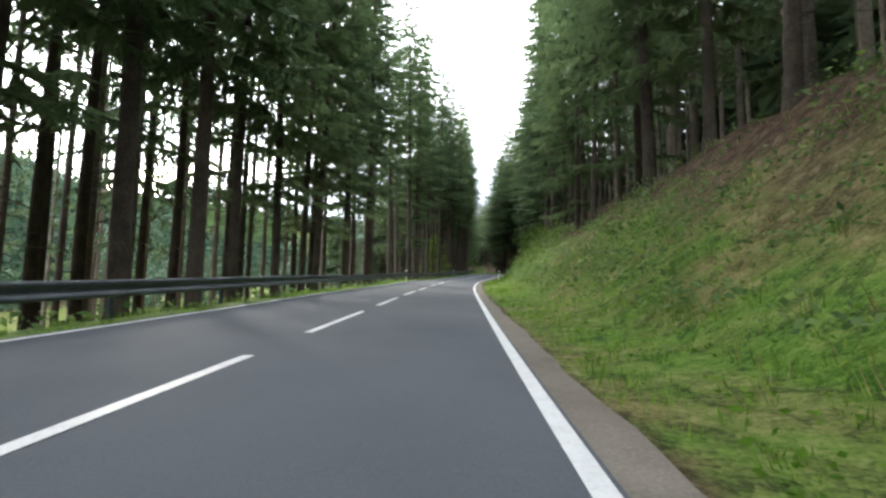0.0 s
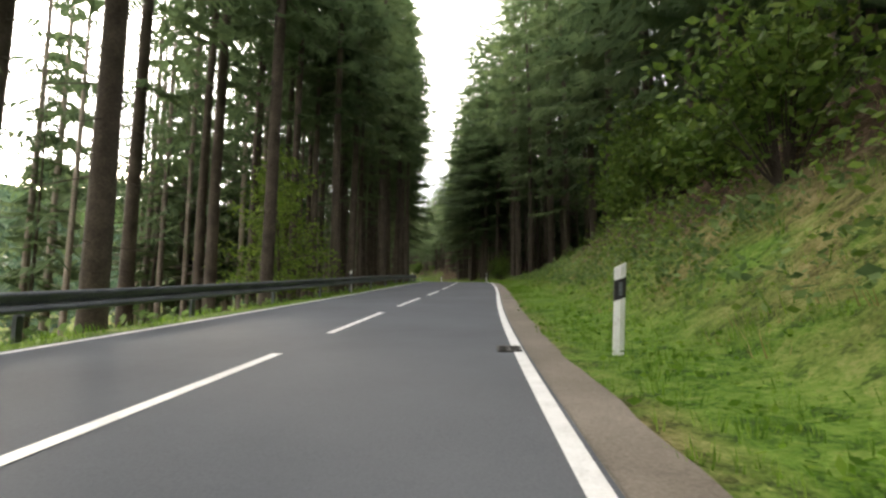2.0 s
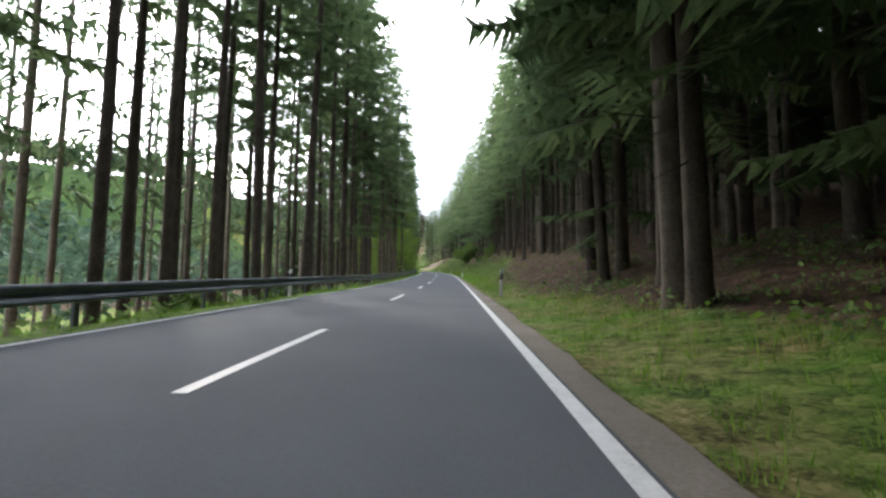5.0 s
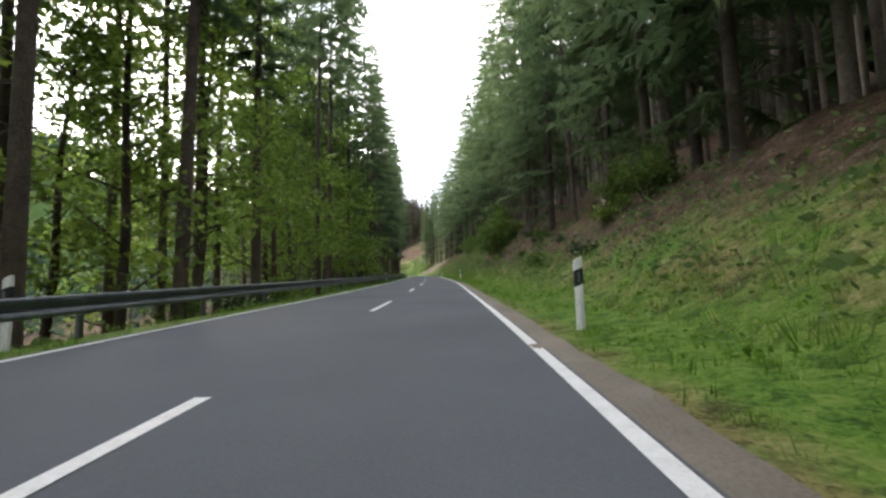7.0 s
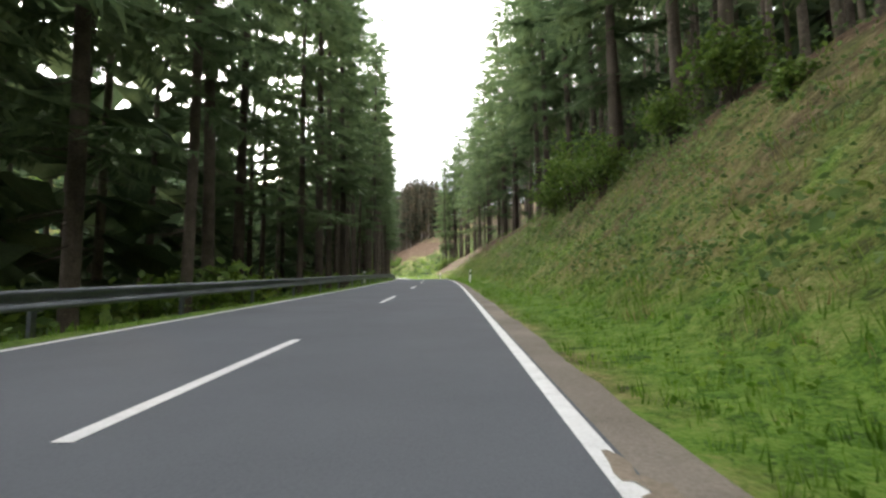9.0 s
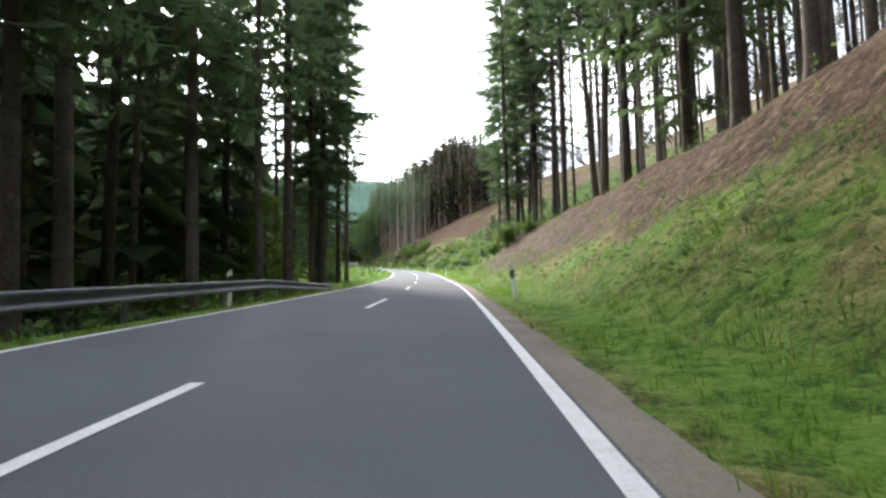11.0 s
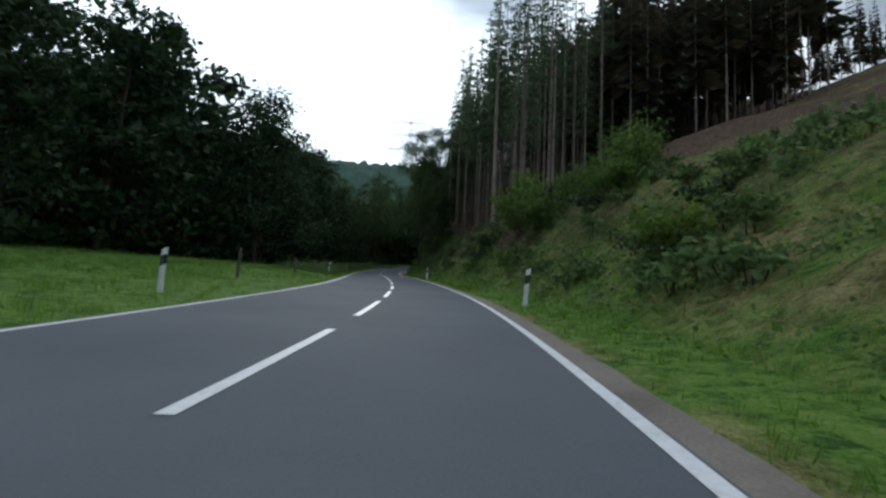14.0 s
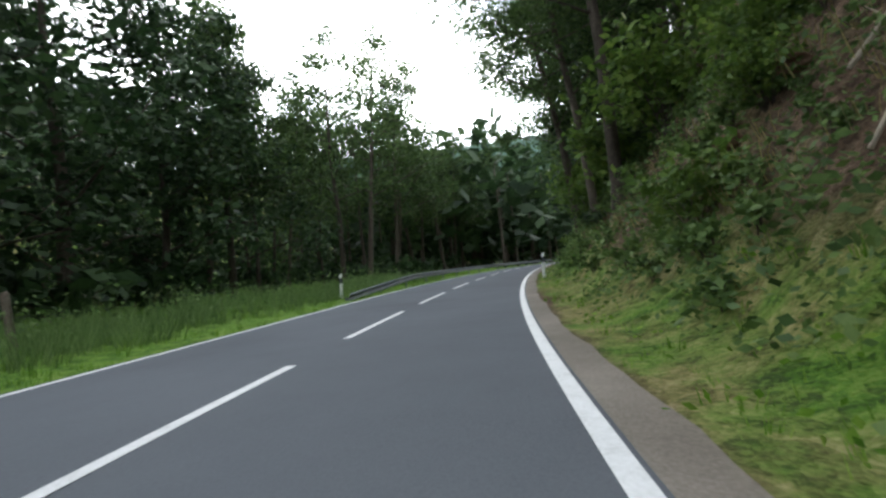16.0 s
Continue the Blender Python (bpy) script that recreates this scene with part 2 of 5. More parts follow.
def build_ground():
    ss = np.arange(-80, 741, 1.0)
    q = np.array([0.03, 0.3, 0.6, 1.0, 1.5, 2.0, 2.6, 3.2, 3.9, 4.6, 5.4, 6.2, 7.0, 8, 9.5, 11.5, 14, 17, 21, 26, 32, 40, 50, 62, 74, 90])
    dd = np.concatenate([-(LINE_L + q[::-1]), [-LINE_L + 0.2, LINE_R - 0.2], LINE_R + q])
    sg, dg = np.meshgrid(ss, dd, indexing="ij")
    sg, dg = sg.ravel(), dg.ravel()
    p = road_xyz(sg, dg, height(sg, dg))
    off = np.maximum(dg - LINE_R, -dg - LINE_L)
    p[off < 0, 2] -= 0.05
    n, w = len(ss), len(dd)
    faces = [(i * w + j, i * w + j + 1, (i + 1) * w + j + 1, (i + 1) * w + j) for i in range(n - 1) for j in range(w - 1)]
    ax = np.concatenate([np.arange(-2600, -520, 160), np.arange(-520, 520, 20.0), np.arange(520, 2601, 160)])
    ay = np.concatenate([np.arange(-1400, -200, 150), np.arange(-200, 1000, 20.0), np.arange(1000, 3401, 150)])
    gx, gy = (a.ravel() for a in np.meshgrid(ax, ay, indexing="ij"))
    k = np.arange(0, len(S_), 4)
    near = np.argmin((gx[:, None] - X_[k]) ** 2 + (gy[:, None] - Y_[k]) ** 2, axis=1)
    k = k[near]
    s, th = S_[k], TH_[k]
    d = (gx - X_[k]) * np.cos(th) + (gy - Y_[k]) * np.sin(th)
    over = np.hypot(gx - X_[k], gy - Y_[k])
    dd_ = np.where(np.abs(d) < over * 0.7, over, np.abs(d)) * np.sign(d + 1e-6)
    gz = Z_[k] + height(s, np.clip(dd_, -460, 460)) - 0.5
    end = step01(gy, 640, 1150)
    gz = gz * (1 - end) + end * (70 + 60 * np.sin(gx * 0.0031 + 1.2) + 30 * np.sin(gx * 0.008) + 0.03 * gy)
    base = len(p)
    far = np.stack([gx, gy, gz], -1)
    ins = np.abs(d) < 78
    m, h = len(ax), len(ay)
    for i in range(m - 1):
        for j in range(h - 1):
            c = (i * h + j, (i + 1) * h + j, (i + 1) * h + j + 1, i * h + j + 1)
            if not all(ins[v] and over[v] < 78 for v in c):
                faces.append(tuple(base + v for v in c))
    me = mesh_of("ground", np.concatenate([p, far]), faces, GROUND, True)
    me.materials.append(WOODED)
    me.polygons.foreach_set("material_index", [0] * ((n - 1) * (w - 1)) + [1] * (len(faces) - (n - 1) * (w - 1)))
    grass = np.concatenate([grass_share(sg, dg), np.full(len(far), 0.75)])
    me.attributes.new("grass", "FLOAT", "POINT").data.foreach_set("value", grass)
    return tagged(new("ground", me), "grassy road banks and brown forest floor of a valley", "ground", kind="structure")


def grass_share(s, d):
    """1 where grass grows, 0 on bare forest litter."""
    q, p = d - LINE_R, -d - LINE_L
    edge = np.interp(s, [-90, 45, 60, 78, 92, 150, 170, 184, 222, 240, 258, 285, 330, 348, 362, 382, 392, 450, 500, 800], [6.0, 5.5, 4.2, 4.2, 9, 1.5, 2.0, 6, 3.4, 3.2, 6.2, 6.4, 5, 3, 2.5, 3.5, 95, 95, 5, 5])
    edge = np.where((s > 440) & (q > 30), 200, edge)
    earth = 0.8 * np.maximum(0.95 * step01(s, 503, 510) * step01(q, 1.3, 2.3), step01(s, 452, 466) * step01(q, 3.2, 4.6) * (q < 30))
    sparse = np.where(s < 352, 0.42 * step01(q, 2.2, 4.6), (0.42 * step01(q, 2.8, 5.5) + 0.25 * step01(q, 12, 26)) * (s > 376))
    lush = np.where(s < 40, 0.35, 1.0) * (1 - step01(q, 1.6, 3.2)) * (1 - 0.75 * step01(s, 500, 508))
    lush *= step01(q, 0.4, 0.8) * np.interp(s, [80, 90, 122, 150, 172, 186], [1, 0.6, 0.5, 0.2, 0.2, 1])
    trodden = 1 - 0.8 * (1 - step01(q, 0.4, 0.8))
    return np.where(q > 0, (1 - step01(q, edge - 1.0, edge + 1.5)) * (1 - earth) * (1 - sparse) * trodden + lush, np.where(s < 340, 1 - 0.8 * step01(p, 70, 90) + 0.8 * (1 - step01(p, 0.8, 2.0)) - 0.75 * step01(p, 1.0, 4) * (1 - step01(p, 16, 26) * (1 - step01(s, 205, 225))), np.where(p < 27, 1 + step01(s, 356, 366), 0.8)))


def ground_material():
    m = bpy.data.materials.new("grass_and_litter")
    m.use_nodes = True
    add, link = nodes_of(m.node_tree)
    co = add("ShaderNodeTexCoord")
    big = set_in(add("ShaderNodeTexNoise"), Scale=0.22, Detail=5.0, Roughness=0.6)
    mid = set_in(add("ShaderNodeTexNoise"), Scale=2.6, Detail=6.0, Roughness=0.65)
    fine = set_in(add("ShaderNodeTexNoise"), Scale=34.0, Detail=4.0, Roughness=0.7)
    for n in (big, mid, fine):
        link(co.outputs["Object"], n.inputs["Vector"])

    def ramp(src, stops):
        r = add("ShaderNodeValToRGB")
        while len(r.color_ramp.elements) < len(stops):
            r.color_ramp.elements.new(0.5)
        for e, (pos, c) in zip(r.color_ramp.elements, stops):
            e.position, e.color = pos, (*c, 1)
        link(src, r.inputs["Fac"])
        return r.outputs["Color"]

    def blend(fac, a, b):
        x = add("ShaderNodeMixRGB")
        link(fac, x.inputs["Fac"]), link(a, x.inputs["Color1"]), link(b, x.inputs["Color2"])
        return x.outputs["Color"]

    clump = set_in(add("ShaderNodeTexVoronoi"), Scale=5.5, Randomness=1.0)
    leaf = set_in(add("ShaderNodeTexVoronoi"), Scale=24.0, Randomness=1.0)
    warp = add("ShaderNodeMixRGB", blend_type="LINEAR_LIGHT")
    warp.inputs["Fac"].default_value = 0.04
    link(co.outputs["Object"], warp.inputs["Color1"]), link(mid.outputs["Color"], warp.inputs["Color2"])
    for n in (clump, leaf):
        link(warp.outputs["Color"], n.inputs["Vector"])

    def total(*terms):
        """Weighted sum of sockets."""
        out = None
        for sock, k in terms:
            m_ = add("ShaderNodeMath", operation="MULTIPLY_ADD")
            m_.inputs[1].default_value, m_.inputs[2].default_value = k, 0.0
            link(sock, m_.inputs[0])
            if out is not None:
                link(out, m_.inputs[2])
            out = m_.outputs[0]
        return out

    def first_of(n):
        sp = add("ShaderNodeSeparateColor")
        link(n.outputs["Color"], sp.inputs["Color"])
        return sp.outputs[0]
    # Random cell tones; the dark ones put shade between leaf clumps into the colour
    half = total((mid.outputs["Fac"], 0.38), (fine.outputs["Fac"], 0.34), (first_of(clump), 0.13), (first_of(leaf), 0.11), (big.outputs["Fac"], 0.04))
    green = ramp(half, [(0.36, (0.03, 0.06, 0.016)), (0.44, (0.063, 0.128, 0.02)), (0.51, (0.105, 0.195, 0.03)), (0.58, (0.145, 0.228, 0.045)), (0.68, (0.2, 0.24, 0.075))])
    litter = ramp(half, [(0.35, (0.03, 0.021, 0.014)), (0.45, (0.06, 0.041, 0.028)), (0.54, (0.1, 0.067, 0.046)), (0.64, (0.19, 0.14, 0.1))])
    share = add("ShaderNodeAttribute", attribute_name="grass")
    wob = add("ShaderNodeMath", operation="MULTIPLY_ADD")
    wob.inputs[1].default_value, wob.inputs[2].default_value = 1.5, -0.75
    link(big.outputs["Fac"], wob.inputs[0])
    tot = add("ShaderNodeMath", operation="ADD")
    tot.use_clamp = True
    link(wob.outputs[0], tot.inputs[0]), link(share.outputs["Fac"], tot.inputs[1])
    sharp = ramp(tot.outputs[0], [(0.3, (0, 0, 0)), (0.7, (1, 1, 1))])
    worn = set_in(add("ShaderNodeTexNoise"), Scale=0.55, Detail=6.0, Roughness=0.7)
    link(co.outputs["Object"], worn.inputs["Vector"])
    dry = ramp(half, [(0.38, (0.075, 0.068, 0.028)), (0.48, (0.165, 0.148, 0.06)), (0.56, (0.23, 0.195, 0.09)), (0.66, (0.33, 0.28, 0.15))])
    lean = add("ShaderNodeMath", operation="SUBTRACT")
    lean.use_clamp = True
    lean.inputs[0].default_value = 2.0
    link(share.outputs["Fac"], lean.inputs[1])
    parched = add("ShaderNodeMath", operation="MULTIPLY")
    link(ramp(worn.outputs["Fac"], [(0.41, (0, 0, 0)), (0.57, (0.9, 0.9, 0.9))]), parched.inputs[0])
    link(lean.outputs[0], parched.inputs[1])
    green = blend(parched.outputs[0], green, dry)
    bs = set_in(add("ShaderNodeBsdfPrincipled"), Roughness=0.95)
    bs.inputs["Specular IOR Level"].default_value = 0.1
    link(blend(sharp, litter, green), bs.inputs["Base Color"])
    b = set_in(add("ShaderNodeBump"), Strength=0.65, Distance=0.08)
    link(total((fine.outputs["Fac"], 0.6), (clump.outputs["Distance"], -1.2), (leaf.outputs["Distance"], -0.5)), b.inputs["Height"]), link(b.outputs["Normal"], bs.inputs["Normal"])
    link(bs.outputs["BSDF"], add("ShaderNodeOutputMaterial").inputs["Surface"])
    return m


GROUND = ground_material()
WOODED = material("wooded_country", [(0.02, 0.04, 0.014), (0.04, 0.07, 0.022), (0.07, 0.11, 0.035)], 0.05, 0.95, 0.0, 0.35, 0.1)
ground = build_ground()


def strip(name, s0, s1, d0, d1, z, mat, step=1.0, thick=0.0, cols=1, ragged=0.0):
    n = max(int(round((s1 - s0) / step)), 1)
    ss = np.linspace(s0, s1, n + 1)
    ds = np.linspace(d0, d1, cols + 1)
    sg, dg = (a.ravel() for a in np.meshgrid(ss, ds, indexing="ij"))
    if ragged:
        dg = dg + (dg - d0) / (d1 - d0) * np.interp(sg, [40, 52, 88, 100, 345, 360, 395, 410, 500, 510, 530, 545], [0, 0.12, 0.12, 0.04, 0.05, 0.1, 0.1, 0.02, 0.0, 0.0, 0.0, 0])
        outer = np.arange(len(dg)) % (cols + 1) == cols
        dg = dg + outer * ragged * (np.sin(sg * 1.1) + np.sin(sg * 2.7 + 1) * 0.8 + np.sin(sg * 0.31) + np.sin(sg * 5.3 + 2) * 0.6)
    v = road_xyz(sg, dg, z)
    w = cols + 1
    f = [(i * w + j, i * w + j + 1, (i + 1) * w + j + 1, (i + 1) * w + j) for i in range(n) for j in range(cols)]
    if thick:
        k = len(v)
        v = np.concatenate([v, v - [0, 0, thick]])
        f += [(i * w, (i + 1) * w, k + (i + 1) * w, k + i * w) for i in range(n)]
        f += [((i + 1) * w - 1, k + (i + 1) * w - 1, k + (i + 2) * w - 1, (i + 2) * w - 1) for i in range(n)]
    return mesh_of(name, v, f, mat)


road = tagged(new("road", strip("road", -80, 690, -LINE_L - 0.16, LINE_R + 0.09, 0.0, ASPHALT, 2.0, 0.12, 6)),
              "grey asphalt country road with white lines", "road", kind="structure")
part_mesh("edge_line", strip("edge_line", -80, 690, LINE_R - 0.06, LINE_R + 0.06, 0.006, PAINT), road)
part_mesh("edge_line", strip("edge_line", -80, 690, -LINE_L - 0.06, -LINE_L + 0.06, 0.006, PAINT), road)
DASH = 3.75
starts = [DASH_A + 5.625 * i for i in range(-8, 18)]
first_b = DASH_B - 11.25 * 5
starts += [first_b + 11.25 * i for i in range(0, 26) if starts[-1] + 6 < first_b + 11.25 * i < DASH_C - 6]
starts += [DASH_C + 5.625 * i for i in range(0, 40)]
for s0 in starts:
    off = float(np.interp(s0, [60, 68, 76, 100, 220, 230, 245, 258, 380, 386, 402, 440, 455], [0, 0.03, 0.01, 0.01, 0.04, 0.04, 0.02, 0.012, 0.03, 0.045, 0.015, 0.03, 0.045]))
    part_mesh("centre_dash", strip("centre_dash", s0, s0 + DASH, off - 0.06, off + 0.06, 0.006, PAINT), road)
tagged(new("shoulder", strip("shoulder", -80, 690, LINE_R + 0.085, LINE_R + 0.4, -0.012, GRAVEL, 0.4, 0.1, 3, 0.02)), "sandy gravel shoulder beside the asphalt", "shoulder", kind="structure")


# --- guard rails, delineator posts, fences
def box_between(v, f, c, half):
    k = len(v)
    for sx in (-1, 1):
        for sy in (-1, 1):
            for sz in (-1, 1):
                v.append((c[0] + sx * half[0], c[1] + sy * half[1], c[2] + sz * half[2]))
    f += [tuple(k + i for i in q) for q in ((0, 1, 3, 2), (4, 6, 7, 5), (0, 4, 5, 1), (2, 3, 7, 6), (0, 2, 6, 4), (1, 5, 7, 3))]


def post_mesh():
    """A folded steel post, open to one side."""
    v, f = [], []
    for c, h in (((0, 0, -0.2), (0.004, 0.05, 0.75)), ((-0.03, 0.05, -0.2), (0.03, 0.004, 0.75)), ((-0.03, -0.05, -0.2), (0.03, 0.004, 0.75))):
        box_between(v, f, c, h)
    return mesh_of("rail_post", v, f, STEEL)


def spacer_mesh():
    v, f = [], []
    box_between(v, f, (0.05, 0, 0.43), (0.05, 0.04, 0.1))
    box_between(v, f, (0.105, 0, 0.43), (0.012, 0.012, 0.012))
    return mesh_of("spacer", v, f, STEEL)


RAIL_POST, SPACER = post_mesh(), spacer_mesh()
WAVE = [(o, z - 0.09) for o, z in ((0.000, 0.735), (0.05, 0.742), (0.078, 0.715), (0.078, 0.675), (0.03, 0.625), (0.005, 0.60), (0.005, 0.575), (0.03, 0.55), (0.078, 0.50), (0.078, 0.462), (0.05, 0.435), (0.0, 0.442))]


def guard_rail(s0, s1, d, dip_end):
    rail = tagged(new("guard_rail"), "weathered galvanised steel guard rail on posts along the road", "guard rail")
    base = road_xyz(s0, d)
    rail.matrix_world = Matrix.Translation(base.tolist())
    n = int((s1 - s0) / 4)
    for i in range(n):
        a, b = s0 + 4 * i, s0 + 4 * i + 4.0
        ss = np.linspace(a, b + 0.12, 4)
        lo = np.interp(ss, [s1 - 9, s1], [0, -0.42]) if dip_end else np.interp(ss, [s0, s0 + 9], [-0.42, 0])
        v, f = [], []
        for r, (s, dz) in enumerate(zip(ss, lo)):
            for o, z in WAVE:
                v.append(road_xyz(s, d + o + 0.003 * (i % 2), z + dz) - base)
        w = len(WAVE)
        f = [(r * w + j, r * w + j + 1, (r + 1) * w + j + 1, (r + 1) * w + j) for r in range(3) for j in range(w - 1)]
        me = mesh_of("beam", [tuple(x) for x in v], f, STEEL, True)
        part_mesh("beam", me, rail)
        p = part_mesh("post", RAIL_POST, rail)
        p.location = (road_xyz(a + 0.05, d - 0.09, float(lo[0]) - 0.02) - base).tolist()
        p.rotation_euler = (0, 0, heading(a))
        part_mesh("spacer", SPACER, p)
    return rail


guard_rail(-40, 352, -LINE_L - 0.98, True)
guard_rail(530, 698, -LINE_L - 0.98, False)


def delineator():
    v, f = [], []
    shape = [(-0.06, -0.02), (0.0, -0.045), (0.06, -0.02), (0.05, 0.05), (-0.05, 0.05)]

    def prism(z0, z1, grow=0.0, tilt=0.0):
        vv = [(x * (1 + grow), y * (1 + grow), z0 + tilt * x) for x, y in shape] + [(x * (1 + grow), y * (1 + grow), z1 + tilt * x) for x, y in shape]
        ff = [(i, (i + 1) % 5, 5 + (i + 1) % 5, 5 + i) for i in range(5)] + [(9, 8, 7, 6, 5)[::-1], (4, 3, 2, 1, 0)]
        return vv, ff
    v, f = prism(-0.25, 1.0, 0, 0.0)
    v = [(x, y, z + (x * 0.55 if z > 0.5 else 0)) for x, y, z in v]
    body = mesh_of("body", v, f, WHITE)
    v, f = prism(0.62, 0.85, 0.06, 0.45)
    band = mesh_of("band", v, f, BLACK)
    v, f = [], []
    box_between(v, f, (0.0, -0.047, 0.735), (0.018, 0.006, 0.075))
    refl = mesh_of("reflector", v, f, STEEL)
    return body, band, refl


D_BODY, D_BAND, D_REFL = delineator()


def put_delineator(s, d, lean=0.0, label="white plastic roadside post with a black band"):
    ob = tagged(new("delineator_post"), label, "roadside post", "delineator posts along the road")
    x, y, z = road_xyz(s, d, height(s, d) + 0.0).tolist()
    ob.matrix_world = pose(x, y, z, lean * 0.6, lean, math.degrees(heading(s)))
    part_mesh("body", D_BODY, ob)
    part_mesh("reflector", D_REFL, part_mesh("band", D_BAND, ob, "black band"), "grey reflector")


for i, s in enumerate((55.3, 103.2, 151, 199.1, 247.7, 295, 341, 387.7, 419, 450.2, 479.8, 506, 532.5)):
    put_delineator(s, (3.77, 3.7, 3.7, 3.6, 4.1, 3.8, 3.85, 3.65, 3.7, 3.8, 3.65, 3.5, 3.4)[i], (3, 1, 2, 0, -1, 2, -5, 1, 2, 4, 0, -2, 3)[i])
for i, s in enumerate((44.6, 73, 103, 151, 199, 249, 295, 341)):
    put_delineator(s, -LINE_L - 1.35, 0, "white plastic roadside post with a black band behind the guard rail")
for s in (388.8, 419, 448.6, 480, 507, 531):
    put_delineator(s, -LINE_L - 1.7, 2)


# --- conifers
def tube(v, f, pts, radii, sides=6):
    """A tapered tube through pts, added to v and f."""
    k = len(v)
    for i, (p, r) in enumerate(zip(pts, radii)):
        p = np.asarray(p, float)
        ahead = np.asarray(pts[min(i + 1, len(pts) - 1)], float) - np.asarray(pts[max(i - 1, 0)], float)
        ahead /= np.linalg.norm(ahead) + 1e-9
        side = np.cross(ahead, (0.3, 0.9, 0.2) if abs(ahead[2]) > 0.7 else (0, 0, 1))
        side /= np.linalg.norm(side)
        other = np.cross(ahead, side)
        for j in range(sides):
            a = 2 * math.pi * j / sides
            v.append(tuple(p + r * (math.cos(a) * side + math.sin(a) * other)))
    for i in range(len(pts) - 1):
        for j in range(sides):
            f.append((k + i * sides + j, k + i * sides + (j + 1) % sides, k + (i + 1) * sides + (j + 1) % sides, k + (i + 1) * sides + j))


def conifer(rng, tall, bare, spread, girth, whorls, per, dead=28, fine=4, fringe=(0.3,)):
    """Trunk and crown meshes of a spruce. bare: height of the lowest green boughs."""
    bend = rng.normal(0, 0.006, 2)

    def axis(z):
        return np.array([bend[0] * z * math.sin(z * 0.2), bend[1] * z * math.cos(z * 0.17), z])
    v, f = [], []
    zs = [-0.5, 0.0, 0.35, 1.0] + [tall * x for x in (0.15, 0.3, 0.45, 0.6, 0.75, 0.9, 1.0)]
    rs = [girth * 1.5, girth * 1.3, girth * 1.08, girth] + [girth * (1 - 0.97 * x ** 1.15) for x in (0.15, 0.3, 0.45, 0.6, 0.75, 0.9, 1.0)]
    tube(v, f, [axis(z) for z in zs], rs, 8)
    for _ in range(dead):
        z = rng.uniform(1.8, bare + 2.5)
        a, ln = rng.uniform(0, 6.283), rng.uniform(0.3, 1.5)
        p = axis(z)
        e = p + ln * np.array([math.cos(a), math.sin(a), rng.uniform(-0.45, 0.1)])
        tube(v, f, [p, e], [0.022, 0.006], 3)
    trunk = (v, f)
    cv, cf = [], []
    for w in range(whorls):
        u = (w + rng.uniform(0, 0.8)) / whorls
        z = bare + (tall - bare) * u ** 0.92
        reach = spread * (1 - u) ** 0.62 * (0.45 + 0.55 * min(1, u * 7 + 0.25)) + 0.12
        for b in range(per):
            a = 6.283 * (b + rng.uniform(-0.4, 0.4)) / per + w * 2.4
            ln = reach * rng.uniform(0.6, 1.15)
            droop = rng.uniform(0.15, 0.5) * (1 - 0.6 * u)
            o = np.array([math.cos(a), math.sin(a), 0])
            sd = np.array([-math.sin(a), math.cos(a), 0])
            root = axis(z + rng.uniform(-0.25, 0.25))
            seg = fine if ln > 1.2 else 3
            def on(t):
                return root + o * ln * t + np.array([0, 0, -droop * ln * t + 0.32 * droop * ln * t ** 3])
            k = len(cv)
            cv += [tuple(root), tuple(on(0.45)), tuple(on(0.2) - np.array([0, 0, 0.05]))]
            cf.append((k, k + 1, k + 2))
            for i in range(1, seg):
                t0 = (i + 0.1) / seg
                p0, p1 = on(t0), on((i + 1.1) / seg)
                wd = (ln * 0.34 * (1 - 0.6 * t0) * rng.uniform(0.75, 1.3) + 0.16) * min(1.0, (4.4 / fine) ** 0.6)
                for sg in (-1, 1):
                    for h in (0.0, 0.33, 0.67):
                        k = len(cv)
                        r = p0 + (p1 - p0) * h
                        e = r + sg * sd * wd * rng.uniform(0.7, 1.2) + o * wd * rng.uniform(0.35, 0.9) + np.array([0, 0, -wd * rng.uniform(0.1, 0.7)])
                        cv += [tuple(r), tuple(r + o * wd * 0.3), tuple(e)]
                        cf.append((k, k + 1, k + 2))
                hang = rng.uniform(0.2, 0.6) * min(ln, 2.4) * 0.4 * (1 - 0.4 * t0)
                for h in fringe:
                    k = len(cv)
                    r = p0 + (p1 - p0) * h
                    cv += [tuple(r), tuple(r + (p1 - p0) * 0.4), tuple(r + sd * rng.normal(0, 0.14) + np.array([0, 0, -hang * rng.uniform(0.6, 1.3)]))]
                    cf.append((k, k + 1, k + 2))
    return trunk, (cv, cf)


rng = np.random.default_rng(11)


def tree_kind(name, spec, needles):
    (tv, tf), (cv, cf) = conifer(rng, **spec)
    return mesh_of("trunk", tv, tf, BARK, True), mesh_of("crown", cv, cf, needles)


